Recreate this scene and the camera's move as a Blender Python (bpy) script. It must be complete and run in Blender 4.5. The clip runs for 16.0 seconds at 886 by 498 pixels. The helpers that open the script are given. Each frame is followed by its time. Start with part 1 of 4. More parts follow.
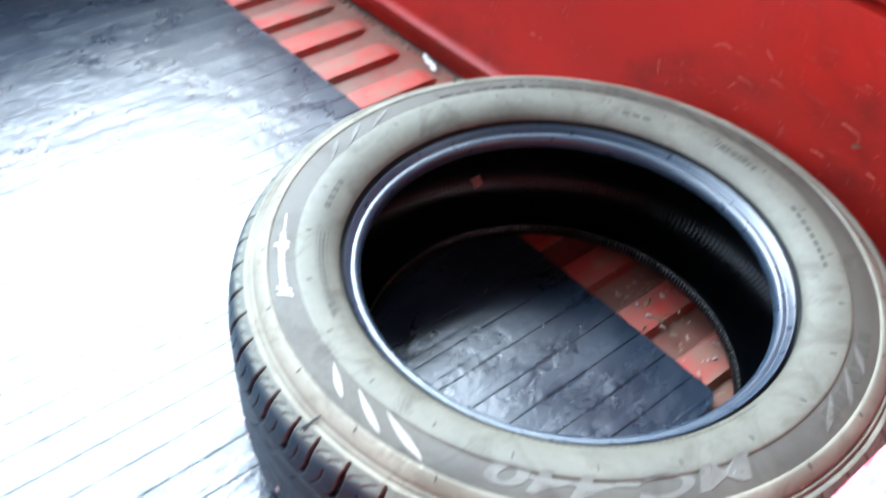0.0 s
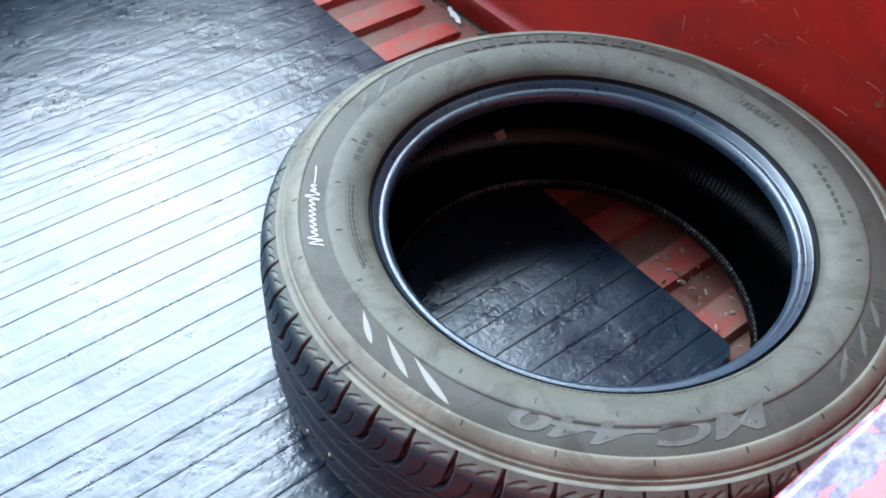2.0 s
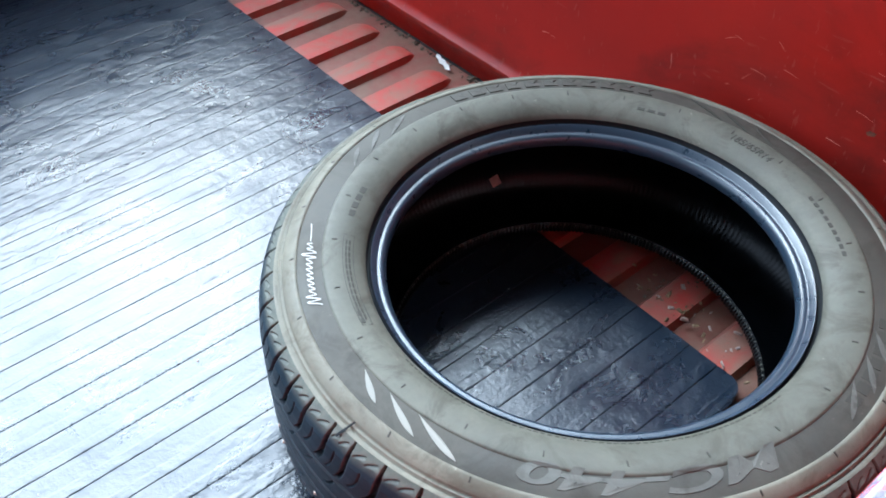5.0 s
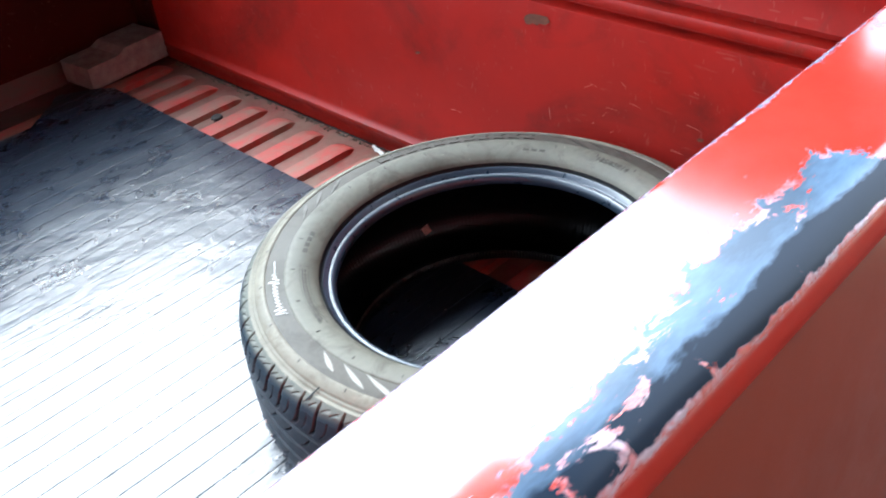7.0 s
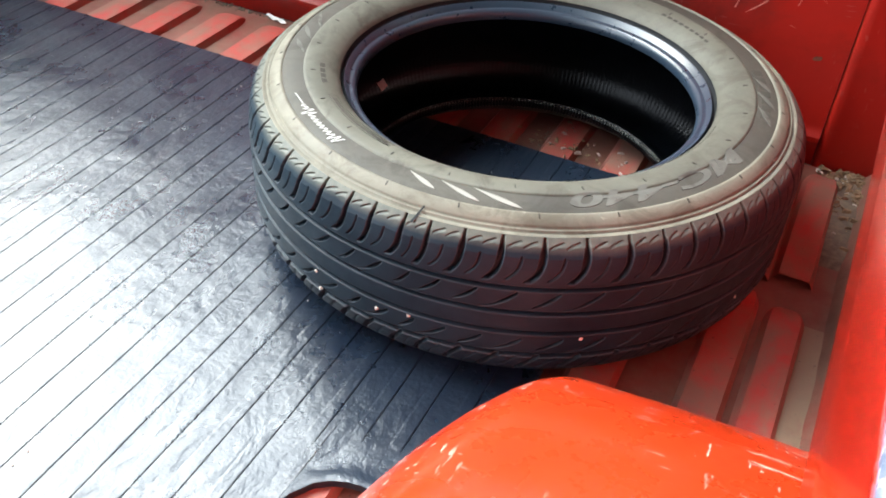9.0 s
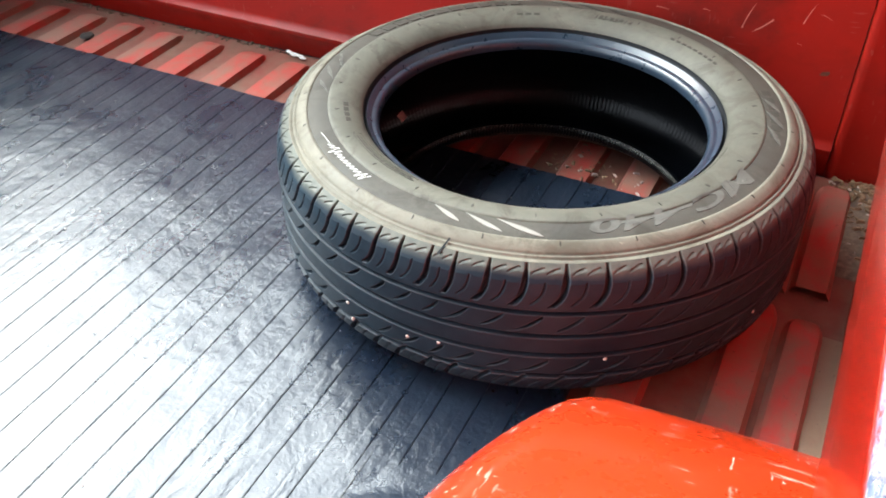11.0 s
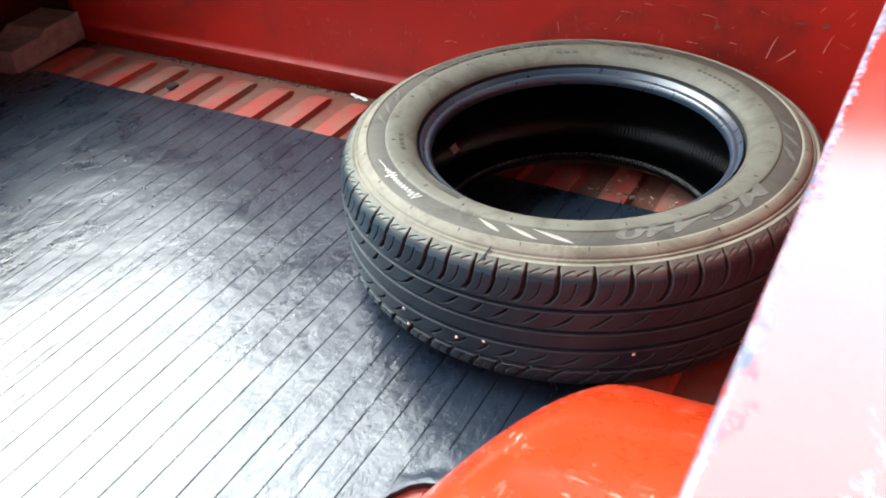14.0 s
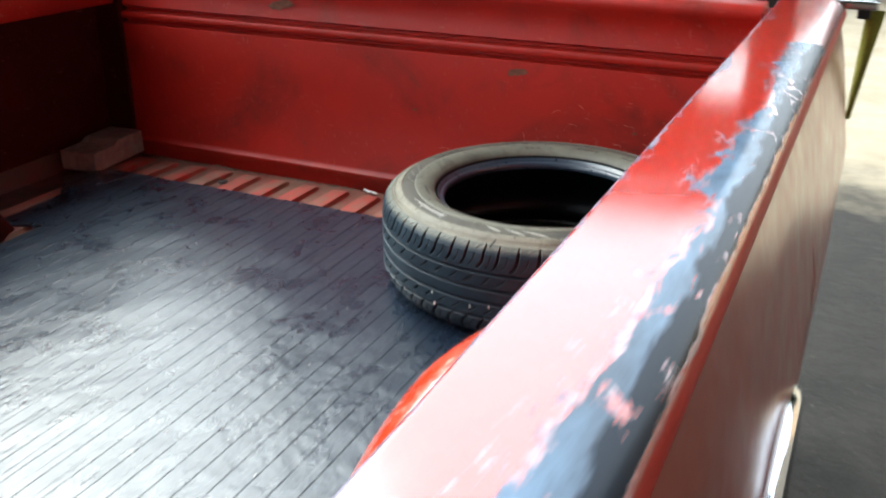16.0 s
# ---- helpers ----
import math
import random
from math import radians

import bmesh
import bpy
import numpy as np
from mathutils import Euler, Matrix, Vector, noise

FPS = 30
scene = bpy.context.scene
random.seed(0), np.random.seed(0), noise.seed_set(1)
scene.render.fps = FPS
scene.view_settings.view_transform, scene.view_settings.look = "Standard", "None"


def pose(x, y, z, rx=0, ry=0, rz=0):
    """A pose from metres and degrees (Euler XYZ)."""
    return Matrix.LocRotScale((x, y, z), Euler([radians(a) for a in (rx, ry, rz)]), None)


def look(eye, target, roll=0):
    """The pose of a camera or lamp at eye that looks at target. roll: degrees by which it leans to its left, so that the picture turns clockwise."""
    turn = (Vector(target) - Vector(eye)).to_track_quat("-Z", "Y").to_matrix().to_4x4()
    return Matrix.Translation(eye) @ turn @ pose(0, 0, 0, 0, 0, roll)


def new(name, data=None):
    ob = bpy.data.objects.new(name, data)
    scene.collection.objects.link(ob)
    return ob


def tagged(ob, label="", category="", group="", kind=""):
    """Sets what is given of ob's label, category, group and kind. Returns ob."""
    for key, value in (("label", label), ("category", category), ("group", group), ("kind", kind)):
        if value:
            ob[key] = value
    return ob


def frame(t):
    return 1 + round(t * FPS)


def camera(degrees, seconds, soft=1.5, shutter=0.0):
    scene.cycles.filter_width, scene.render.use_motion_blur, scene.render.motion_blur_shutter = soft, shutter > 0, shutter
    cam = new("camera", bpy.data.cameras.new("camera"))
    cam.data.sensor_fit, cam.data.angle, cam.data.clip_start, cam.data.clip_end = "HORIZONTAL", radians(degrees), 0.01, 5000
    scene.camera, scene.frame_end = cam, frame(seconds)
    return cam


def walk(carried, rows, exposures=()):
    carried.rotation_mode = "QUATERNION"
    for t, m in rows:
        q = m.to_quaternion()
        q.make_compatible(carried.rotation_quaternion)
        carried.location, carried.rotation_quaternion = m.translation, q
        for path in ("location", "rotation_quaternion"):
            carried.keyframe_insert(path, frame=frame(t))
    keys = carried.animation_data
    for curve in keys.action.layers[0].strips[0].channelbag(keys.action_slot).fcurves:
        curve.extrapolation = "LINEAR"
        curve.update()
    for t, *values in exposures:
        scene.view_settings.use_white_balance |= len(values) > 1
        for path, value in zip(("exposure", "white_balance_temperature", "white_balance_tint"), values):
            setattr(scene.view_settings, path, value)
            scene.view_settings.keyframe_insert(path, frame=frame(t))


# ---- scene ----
# ---- camera ----
cam = camera(51.6, 16.0, soft=1.8, shutter=0.6)
ROWS = [
    (0, 0.3415, -0.4595, 0.7003, 46.41, -2.74, 50.21),
    (0.5, 0.3385, -0.4721, 0.6966, 42.72, -2.52, 52.36),
    (1, 0.3452, -0.4731, 0.7057, 43.47, -2.45, 51.67),
    (1.5, 0.3424, -0.4754, 0.7056, 43.13, -2.56, 51.45),
    (2, 0.3468, -0.4749, 0.7139, 43.37, -2.50, 51.44),
    (2.5, 0.3470, -0.4715, 0.7220, 43.78, -1.54, 50.92),
    (3, 0.3408, -0.4623, 0.7190, 44.36, -1.53, 49.61),
    (3.5, 0.3366, -0.4611, 0.7162, 44.94, -1.06, 49.08),
    (6, 0.3505, -0.4855, 0.7301, 46.77, -0.77, 49.31),
    (6.5, 0.4280, -0.5387, 0.7651, 50.48, 0.69, 45.77),
    (7, 0.5572, -0.5894, 0.7738, 53.75, 5.06, 43.69),
    (7.5, 0.5443, -0.6848, 0.7425, 52.61, 4.59, 42.97),
    (8, 0.4007, -0.8106, 0.7170, 52.42, 3.44, 27.38),
    (8.5, 0.3201, -0.8092, 0.6774, 48.32, 2.50, 23.26),
    (9, 0.2758, -0.8045, 0.6256, 50.71, -2.56, 26.33),
    (11.5, 0.2810, -0.8263, 0.6646, 51.98, 0.52, 25.52),
    (12, 0.2857, -0.8260, 0.6674, 52.49, 0.79, 25.16),
    (12.5, 0.2869, -0.8292, 0.6678, 52.64, 1.35, 25.18),
    (13, 0.2862, -0.8322, 0.6693, 52.37, 1.49, 25.44),
    (13.5, 0.3096, -0.8498, 0.6839, 53.82, 3.02, 26.39),
    (14, 0.3464, -0.9095, 0.6930, 54.64, 3.13, 28.76),
    (14.5, 0.4323, -0.9691, 0.7121, 57.65, 2.45, 29.58),
    (15, 0.5271, -1.0210, 0.7244, 59.82, 1.65, 34.45),
    (15.5, 0.5301, -1.2003, 0.7395, 64.86, 1.15, 31.32),
    (16, 0.4817, -1.4458, 0.7168, 66.43, -0.08, 25.24),
]
EXPOSURES = [(0.0, 0.85, 5550, 5), (0.25, 0.45, 5400, 4), (0.6, 0.02, 5350, 4), (6.3, 0.06, 5550, 4), (6.9, 0.45, 5750, 6), (7.05, 0.4, 5800, 6), (7.5, -1.3, 5900, 7), (8.0, -0.6, 6150, 5), (8.5, -0.08, 6350, 5), (9.0, 0.36, 6450, 6), (13.0, 0.38, 6450, 6), (14.2, 0.3, 6500, 6), (15.0, -0.4, 6450, 4), (16.0, -0.15, 6500, 4)]
walk(cam, [(t, pose(x, y, z, rx, ry, rz)) for t, x, y, z, rx, ry, rz in ROWS], EXPOSURES)

# ---- world and light: a bright hazy sky, strongest over the far side of the truck ----
SUN_AZ, SUN_EL = 72.0, 39.0          # degrees, azimuth counter-clockwise from +y
sky_world = bpy.data.worlds.new("sky")
scene.world = sky_world
sky_world.use_nodes = True
wn = sky_world.node_tree
sky = wn.nodes.new("ShaderNodeTexSky")
sky.sky_type, sky.sun_disc = "NISHITA", False
sky.sun_elevation, sky.sun_rotation = radians(SUN_EL), radians(-SUN_AZ)
sky.dust_density, sky.air_density = 6.0, 1.6
haze = wn.nodes.new("ShaderNodeMix")                  # thin white haze over the whole sky
haze.data_type, haze.blend_type = "RGBA", "ADD"
haze.inputs[0].default_value = 1.0
haze.inputs[7].default_value = (19.5, 20.9, 23.3, 1)
wn.links.new(sky.outputs[0], haze.inputs[6])
wn.links.new(haze.outputs[2], wn.nodes["Background"].inputs[0])
wn.nodes["Background"].inputs[1].default_value = 0.13

sun_data = bpy.data.lights.new("sun", "SUN")
sun_data.energy, sun_data.angle, sun_data.color = 11.0, radians(61), (0.88, 0.96, 1.0)
sun = new("sun", sun_data)
sun_way = Vector((-math.sin(radians(SUN_AZ)) * math.cos(radians(SUN_EL)), math.cos(radians(SUN_AZ)) * math.cos(radians(SUN_EL)), math.sin(radians(SUN_EL))))
sun.matrix_world = look(sun_way * 20, (0, 0, 0))


# ---- materials ----
def material(name):
    m = bpy.data.materials.new(name)
    m.use_nodes = True
    return m, m.node_tree, m.node_tree.nodes["Principled BSDF"]


def coords(tree, scale=(1, 1, 1)):
    c = tree.nodes.new("ShaderNodeTexCoord")
    mp = tree.nodes.new("ShaderNodeMapping")
    mp.inputs["Scale"].default_value = scale
    tree.links.new(c.outputs["Object"], mp.inputs["Vector"])
    return mp.outputs[0]


def noise_tex(tree, vec, scale, detail=4.0, rough=0.55, distort=0.0):
    n = tree.nodes.new("ShaderNodeTexNoise")
    n.inputs["Scale"].default_value, n.inputs["Detail"].default_value = scale, detail
    n.inputs["Roughness"].default_value, n.inputs["Distortion"].default_value = rough, distort
    tree.links.new(vec, n.inputs["Vector"])
    return n.outputs["Fac"]


def ramp(tree, fac, stops):
    r = tree.nodes.new("ShaderNodeValToRGB")
    e = r.color_ramp.elements
    while len(e) < len(stops):
        e.new(0.5)
    for i, (p, c) in enumerate(stops):
        e[i].position = p
        e[i].color = (c, c, c, 1) if isinstance(c, (int, float)) else (*c, 1)
    tree.links.new(fac, r.inputs[0])
    return r.outputs[0]


def mix(tree, fac, a, b, mode="MIX"):
    m = tree.nodes.new("ShaderNodeMix")
    m.data_type, m.blend_type = "RGBA", mode
    for sock, v in ((m.inputs[0], fac), (m.inputs[6], a), (m.inputs[7], b)):
        if isinstance(v, (int, float)):
            sock.default_value = v
        elif isinstance(v, tuple):
            sock.default_value = (*v, 1)
        else:
            tree.links.new(v, sock)
    return m.outputs[2]


def maths(tree, op, a, b=0.0, clamp=False):
    m = tree.nodes.new("ShaderNodeMath")
    m.operation, m.use_clamp = op, clamp
    for sock, v in zip(m.inputs, (a, b)):
        if isinstance(v, (int, float)):
            sock.default_value = v
        else:
            tree.links.new(v, sock)
    return m.outputs[0]


def bump(tree, shader, height, strength, distance):
    b = tree.nodes.new("ShaderNodeBump")
    b.inputs["Strength"].default_value, b.inputs["Distance"].default_value = strength, distance
    tree.links.new(height, b.inputs["Height"])
    tree.links.new(b.outputs[0], shader.inputs["Normal"])
    return b


def axis(tree, which):
    c = tree.nodes.new("ShaderNodeTexCoord")
    s = tree.nodes.new("ShaderNodeSeparateXYZ")
    tree.links.new(c.outputs["Object"], s.inputs[0])
    return s.outputs[which]


def red_paint(name, base=(0.43, 0.016, 0.009), dirt=0.35, rough=0.32, scuffs=0.5, dull=(0.30, 0.020, 0.013), spec=0.35, coat=0.0, cut=0.675):
    """Old red enamel: uneven fading, grime, fine pale scuffs."""
    m, t, p = material(name)
    v = coords(t)
    big = noise_tex(t, v, 3.2, 5, 0.6)
    col = mix(t, ramp(t, big, [(0.35, 0.0), (0.7, 1.0)]), base, dull)
    grime = noise_tex(t, v, 9.0, 8, 0.68, 0.6)
    gf = ramp(t, grime, [(0.60, 0.0), (0.78, dirt)])
    col = mix(t, gf, col, (0.075, 0.035, 0.022))
    smudge = maths(t, "MULTIPLY", ramp(t, noise_tex(t, v, 3.6, 7, 0.62, 0.8), [(0.54, 0.0), (0.74, dirt * 1.5)]), ramp(t, noise_tex(t, v, 26.0, 6, 0.7), [(0.30, 0.35), (0.65, 1.0)]))
    col = mix(t, smudge, col, (0.060, 0.012, 0.008))
    streak = noise_tex(t, coords(t, (190, 26, 60)), 1.0, 2, 0.5)
    streak2 = noise_tex(t, coords(t, (24, 150, 170)), 1.0, 2, 0.5)
    patch = ramp(t, noise_tex(t, v, 7.0, 4, 0.55), [(0.44, 0.0), (0.56, 1.0)])
    sc = maths(t, "MAXIMUM", ramp(t, streak, [(cut, 0.0), (cut + 0.035, 1.0)]), ramp(t, streak2, [(cut, 0.0), (cut + 0.035, 1.0)]))
    sc = maths(t, "MULTIPLY", maths(t, "MULTIPLY", sc, patch), scuffs)
    col = mix(t, sc, col, (0.62, 0.42, 0.34))
    t.links.new(col, p.inputs["Base Color"])
    t.links.new(ramp(t, noise_tex(t, v, 14.0, 6, 0.6), [(0.3, rough - 0.08), (0.75, rough + 0.16)]), p.inputs["Roughness"])
    p.inputs["Specular IOR Level"].default_value = spec
    p.inputs["Coat Weight"].default_value, p.inputs["Coat Roughness"].default_value, p.inputs["Coat IOR"].default_value = coat, 0.16, 1.7
    h = maths(t, "ADD", noise_tex(t, v, 2.2, 2), maths(t, "MULTIPLY", noise_tex(t, v, 160.0, 3), 0.02))
    bump(t, p, h, 0.12, 0.02)
    return m


RED = red_paint("red_enamel", base=(0.43, 0.014, 0.007), dull=(0.32, 0.014, 0.008), rough=0.44, scuffs=0.10, dirt=0.6)
RED_WELL = red_paint("red_enamel_scuffed", base=(0.62, 0.046, 0.007), dull=(0.54, 0.036, 0.007), dirt=0.22, rough=0.26, scuffs=0.95, spec=0.5, coat=0.7, cut=0.650)
RED_WALL = red_paint("red_enamel_side", base=(0.36, 0.014, 0.007), dull=(0.28, 0.014, 0.008), dirt=0.6)
RED_OUT = red_paint("red_enamel_outside", base=(0.37, 0.046, 0.016), dull=(0.31, 0.042, 0.016), dirt=0.1, rough=0.36, scuffs=0.0, spec=0.10, coat=0.7)
# the far side's shade is put into this darker copy of the red
RED_SHADED = red_paint("red_enamel_shaded", base=(0.060, 0.006, 0.005), dull=(0.030, 0.006, 0.005), dirt=0.3, rough=0.6, scuffs=0.1, spec=0.06)


def rail_paint():
    """Top of the side wall: red paint, worn through to blue-grey primer along the outer edge, with a chalky rim."""
    m, t, p = material("red_enamel_worn_to_primer")
    v = coords(t)
    x = axis(t, 0)
    y = axis(t, 1)

    def jag(scale, detail, amount, rough=0.62, distort=0.4):
        return maths(t, "MULTIPLY", maths(t, "SUBTRACT", noise_tex(t, coords(t, scale), 1.0, detail, rough, distort), 0.5), amount)

    red = mix(t, ramp(t, noise_tex(t, v, 5.0, 5, 0.6), [(0.35, 0.0), (0.7, 1.0)]), (0.60, 0.022, 0.009), (0.54, 0.045, 0.026))
    # how far in the wear reaches, along the rail
    along = maths(t, "MULTIPLY", maths(t, "ADD", y, 1.40), 1 / 1.50)
    reach = ramp(t, along, [((q + 1.40) / 1.50, (e - 0.35) / 0.08) for q, e in ((-1.40, 0.362), (-1.14, 0.366), (-1.03, 0.376), (-0.90, 0.383), (-0.80, 0.387), (-0.72, 0.371), (-0.63, 0.372), (-0.54, 0.376), (-0.45, 0.388), (-0.38, 0.377), (-0.30, 0.371), (-0.20, 0.364), (-0.11, 0.368), (-0.06, 0.43))])
    inner_x = maths(t, "ADD", maths(t, "MULTIPLY", reach, 0.08), 0.35)
    rag = maths(t, "ADD", maths(t, "ADD", jag((17, 9, 17), 7, 0.034), jag((64, 30, 64), 7, 0.030, 0.74, 0.8)), jag((190, 110, 190), 5, 0.018, 0.75, 1.2))
    scab = ramp(t, noise_tex(t, coords(t, (58, 34, 58)), 1.0, 6, 0.7, 1.0), [(0.56, 0.0), (0.60, 0.016)])
    rag = maths(t, "ADD", rag, maths(t, "SUBTRACT", scab, 0.0075))
    depth = maths(t, "ADD", maths(t, "SUBTRACT", x, inner_x), rag)
    outer_x = maths(t, "ADD", 0.4180, maths(t, "ADD", jag((20, 15, 20), 7, 0.012, 0.68), jag((90, 60, 90), 4, 0.004)))
    inside = maths(t, "SUBTRACT", outer_x, x)
    flakes = ramp(t, noise_tex(t, coords(t, (46, 20, 46)), 1.0, 7, 0.72, 0.6), [(0.40, 0.0), (0.42, 1.0)])
    prim = maths(t, "MULTIPLY", maths(t, "MULTIPLY", maths(t, "MULTIPLY", depth, 700.0, True), maths(t, "MULTIPLY", inside, 900.0, True)), flakes)
    # chalky pink undercoat round the bare strip, broken up
    near = maths(t, "MULTIPLY", maths(t, "MULTIPLY", maths(t, "ADD", depth, maths(t, "ADD", 0.007, jag((34, 15, 34), 7, 0.022, 0.7))), 300.0, True), maths(t, "MULTIPLY", maths(t, "ADD", inside, 0.0022), 900.0, True))
    chalk = ramp(t, noise_tex(t, coords(t, (38, 19, 38)), 1.0, 8, 0.72, 0.5), [(0.44, 0.0), (0.58, 0.9)])
    red = mix(t, maths(t, "MULTIPLY", near, chalk), red, (0.52, 0.36, 0.43))
    # chips and scrapes along the inner lip
    lip = maths(t, "MULTIPLY", maths(t, "SUBTRACT", maths(t, "ADD", 0.3150, jag((20, 11, 20), 7, 0.11, 0.66)), x), 420.0, True)
    lip = maths(t, "MULTIPLY", lip, maths(t, "MULTIPLY", maths(t, "SUBTRACT", axis(t, 2), 0.4700), 500.0, True))
    gate = ramp(t, noise_tex(t, coords(t, (5, 3.5, 5)), 1.0, 3, 0.5), [(0.50, 0.0), (0.58, 0.8)])
    chips = maths(t, "MULTIPLY", ramp(t, noise_tex(t, coords(t, (90, 50, 90)), 1.0, 5, 0.7), [(0.42, 0.0), (0.47, 1.0)]), gate)
    prim = maths(t, "MAXIMUM", prim, maths(t, "MULTIPLY", lip, chips))
    # the fold itself is rubbed to grey along its whole length, with torn nicks
    broad = ramp(t, noise_tex(t, coords(t, (6, 4.5, 6)), 1.0, 3, 0.55), [(0.40, 0.0), (0.66, 1.0)])
    broad = maths(t, "MULTIPLY", broad, ramp(t, maths(t, "ADD", y, 1.0), [(0.52, 0.002), (0.70, 0.010), (0.86, 0.010), (0.95, 0.002)]))
    fold = maths(t, "MULTIPLY", maths(t, "SUBTRACT", maths(t, "ADD", maths(t, "ADD", 0.3143, broad), maths(t, "ADD", jag((40, 26, 40), 7, 0.015, 0.7, 0.8), jag((150, 90, 150), 5, 0.010, 0.7, 1.0))), x), 900.0, True)
    fold = maths(t, "MULTIPLY", fold, ramp(t, noise_tex(t, coords(t, (120, 70, 120)), 1.0, 5, 0.7, 0.8), [(0.36, 0.15), (0.44, 1.0)]))
    fold = maths(t, "MULTIPLY", fold, maths(t, "MULTIPLY", maths(t, "SUBTRACT", axis(t, 2), 0.4715), 900.0, True))
    # pale primer inside, nearly black towards the outer edge
    dark_x = maths(t, "ADD", 0.3995, maths(t, "ADD", jag((15, 7, 15), 6, 0.034), jag((60, 25, 60), 5, 0.010)))
    dark = maths(t, "MULTIPLY", maths(t, "SUBTRACT", x, dark_x), 260.0, True)
    blotch = ramp(t, noise_tex(t, coords(t, (26, 8, 26)), 1.0, 6, 0.62), [(0.35, 0.0), (0.65, 1.0)])
    pale = mix(t, blotch, (0.14, 0.23, 0.36), (0.055, 0.085, 0.130))
    pcol = mix(t, dark, pale, (0.016, 0.024, 0.040))
    spot = ramp(t, noise_tex(t, coords(t, (70, 28, 70)), 1.0, 4, 0.6), [(0.72, 0.0), (0.75, 1.0)])
    red = mix(t, spot, red, (0.25, 0.20, 0.18))
    worn = mix(t, ramp(t, noise_tex(t, coords(t, (200, 120, 200)), 1.0, 5, 0.7), [(0.42, 0.0), (0.62, 1.0)]), (0.115, 0.135, 0.190), (0.30, 0.32, 0.42))
    red = mix(t, maths(t, "MULTIPLY", fold, 0.92), red, worn)
    t.links.new(mix(t, prim, red, pcol), p.inputs["Base Color"])
    bare = maths(t, "MAXIMUM", prim, fold)
    chalky = maths(t, "MULTIPLY", maths(t, "MULTIPLY", maths(t, "SUBTRACT", x, 0.4185), 400.0, True), 0.40)
    gloss = maths(t, "ADD", ramp(t, noise_tex(t, v, 30.0, 5), [(0.3, 0.12), (0.7, 0.19)]), chalky)
    t.links.new(mix(t, bare, gloss, (0.20, 0.20, 0.20)), p.inputs["Roughness"])
    t.links.new(maths(t, "SUBTRACT", maths(t, "SUBTRACT", 0.85, maths(t, "MULTIPLY", bare, 0.30)), maths(t, "ADD", maths(t, "MULTIPLY", chalky, 1.5), maths(t, "MULTIPLY", maths(t, "MULTIPLY", dark, prim), 0.35)), True), p.inputs["Specular IOR Level"])
    t.links.new(maths(t, "MULTIPLY", maths(t, "SUBTRACT", maths(t, "SUBTRACT", 1.0, bare), maths(t, "MULTIPLY", chalky, 2.5)), 0.90, True), p.inputs["Coat Weight"])
    p.inputs["Coat IOR"].default_value = 2.1
    dulled = maths(t, "ADD", ramp(t, noise_tex(t, coords(t, (26, 12, 26)), 1.0, 6, 0.65, 0.5), [(0.35, 0.09), (0.68, 0.15)]), ramp(t, noise_tex(t, v, 160.0, 5, 0.7), [(0.45, 0.0), (0.75, 0.07)]))
    t.links.new(dulled, p.inputs["Coat Roughness"])
    h = maths(t, "SUBTRACT", maths(t, "MULTIPLY", noise_tex(t, v, 40.0, 4), 0.15), prim)
    bump(t, p, h, 0.5, 0.0006)
    return m


RAIL = rail_paint()


def floor_paint(name, red, tan, lo, hi, dusty=(0.25, 0.165, 0.118)):
    """Truck floor: patches of red left in pinkish, dusty wear."""
    m, t, p = material(name)
    v = coords(t)
    n1 = noise_tex(t, coords(t, (13, 7, 13)), 1.0, 7, 0.64, 0.5)
    col = mix(t, ramp(t, n1, [(lo, 0.0), (hi, 1.0)]), tan, red)
    dust = ramp(t, noise_tex(t, v, 34.0, 7, 0.66), [(0.35, 0.0), (0.85, 0.75)])
    col = mix(t, dust, col, dusty)
    spec = ramp(t, noise_tex(t, v, 170.0, 3, 0.6), [(0.69, 0.0), (0.74, 0.8)])
    col = mix(t, spec, col, (0.07, 0.05, 0.04))
    t.links.new(col, p.inputs["Base Color"])
    t.links.new(ramp(t, n1, [(0.3, 0.62), (0.7, 0.42)]), p.inputs["Roughness"])
    bump(t, p, noise_tex(t, v, 90.0, 6, 0.65), 0.35, 0.0015)
    return m


RIB = floor_paint("worn_red_floor_rib", (0.52, 0.045, 0.036), (0.30, 0.145, 0.105), 0.40, 0.58)
# floor by the far wall, with the fall-off of light put into its colour
RIB_SHADED = floor_paint("shaded_floor_rib", (0.13, 0.017, 0.014), (0.075, 0.036, 0.027), 0.40, 0.58, (0.070, 0.045, 0.034))
VALLEY = floor_paint("dusty_floor_valley", (0.24, 0.042, 0.032), (0.185, 0.085, 0.058), 0.42, 0.66)


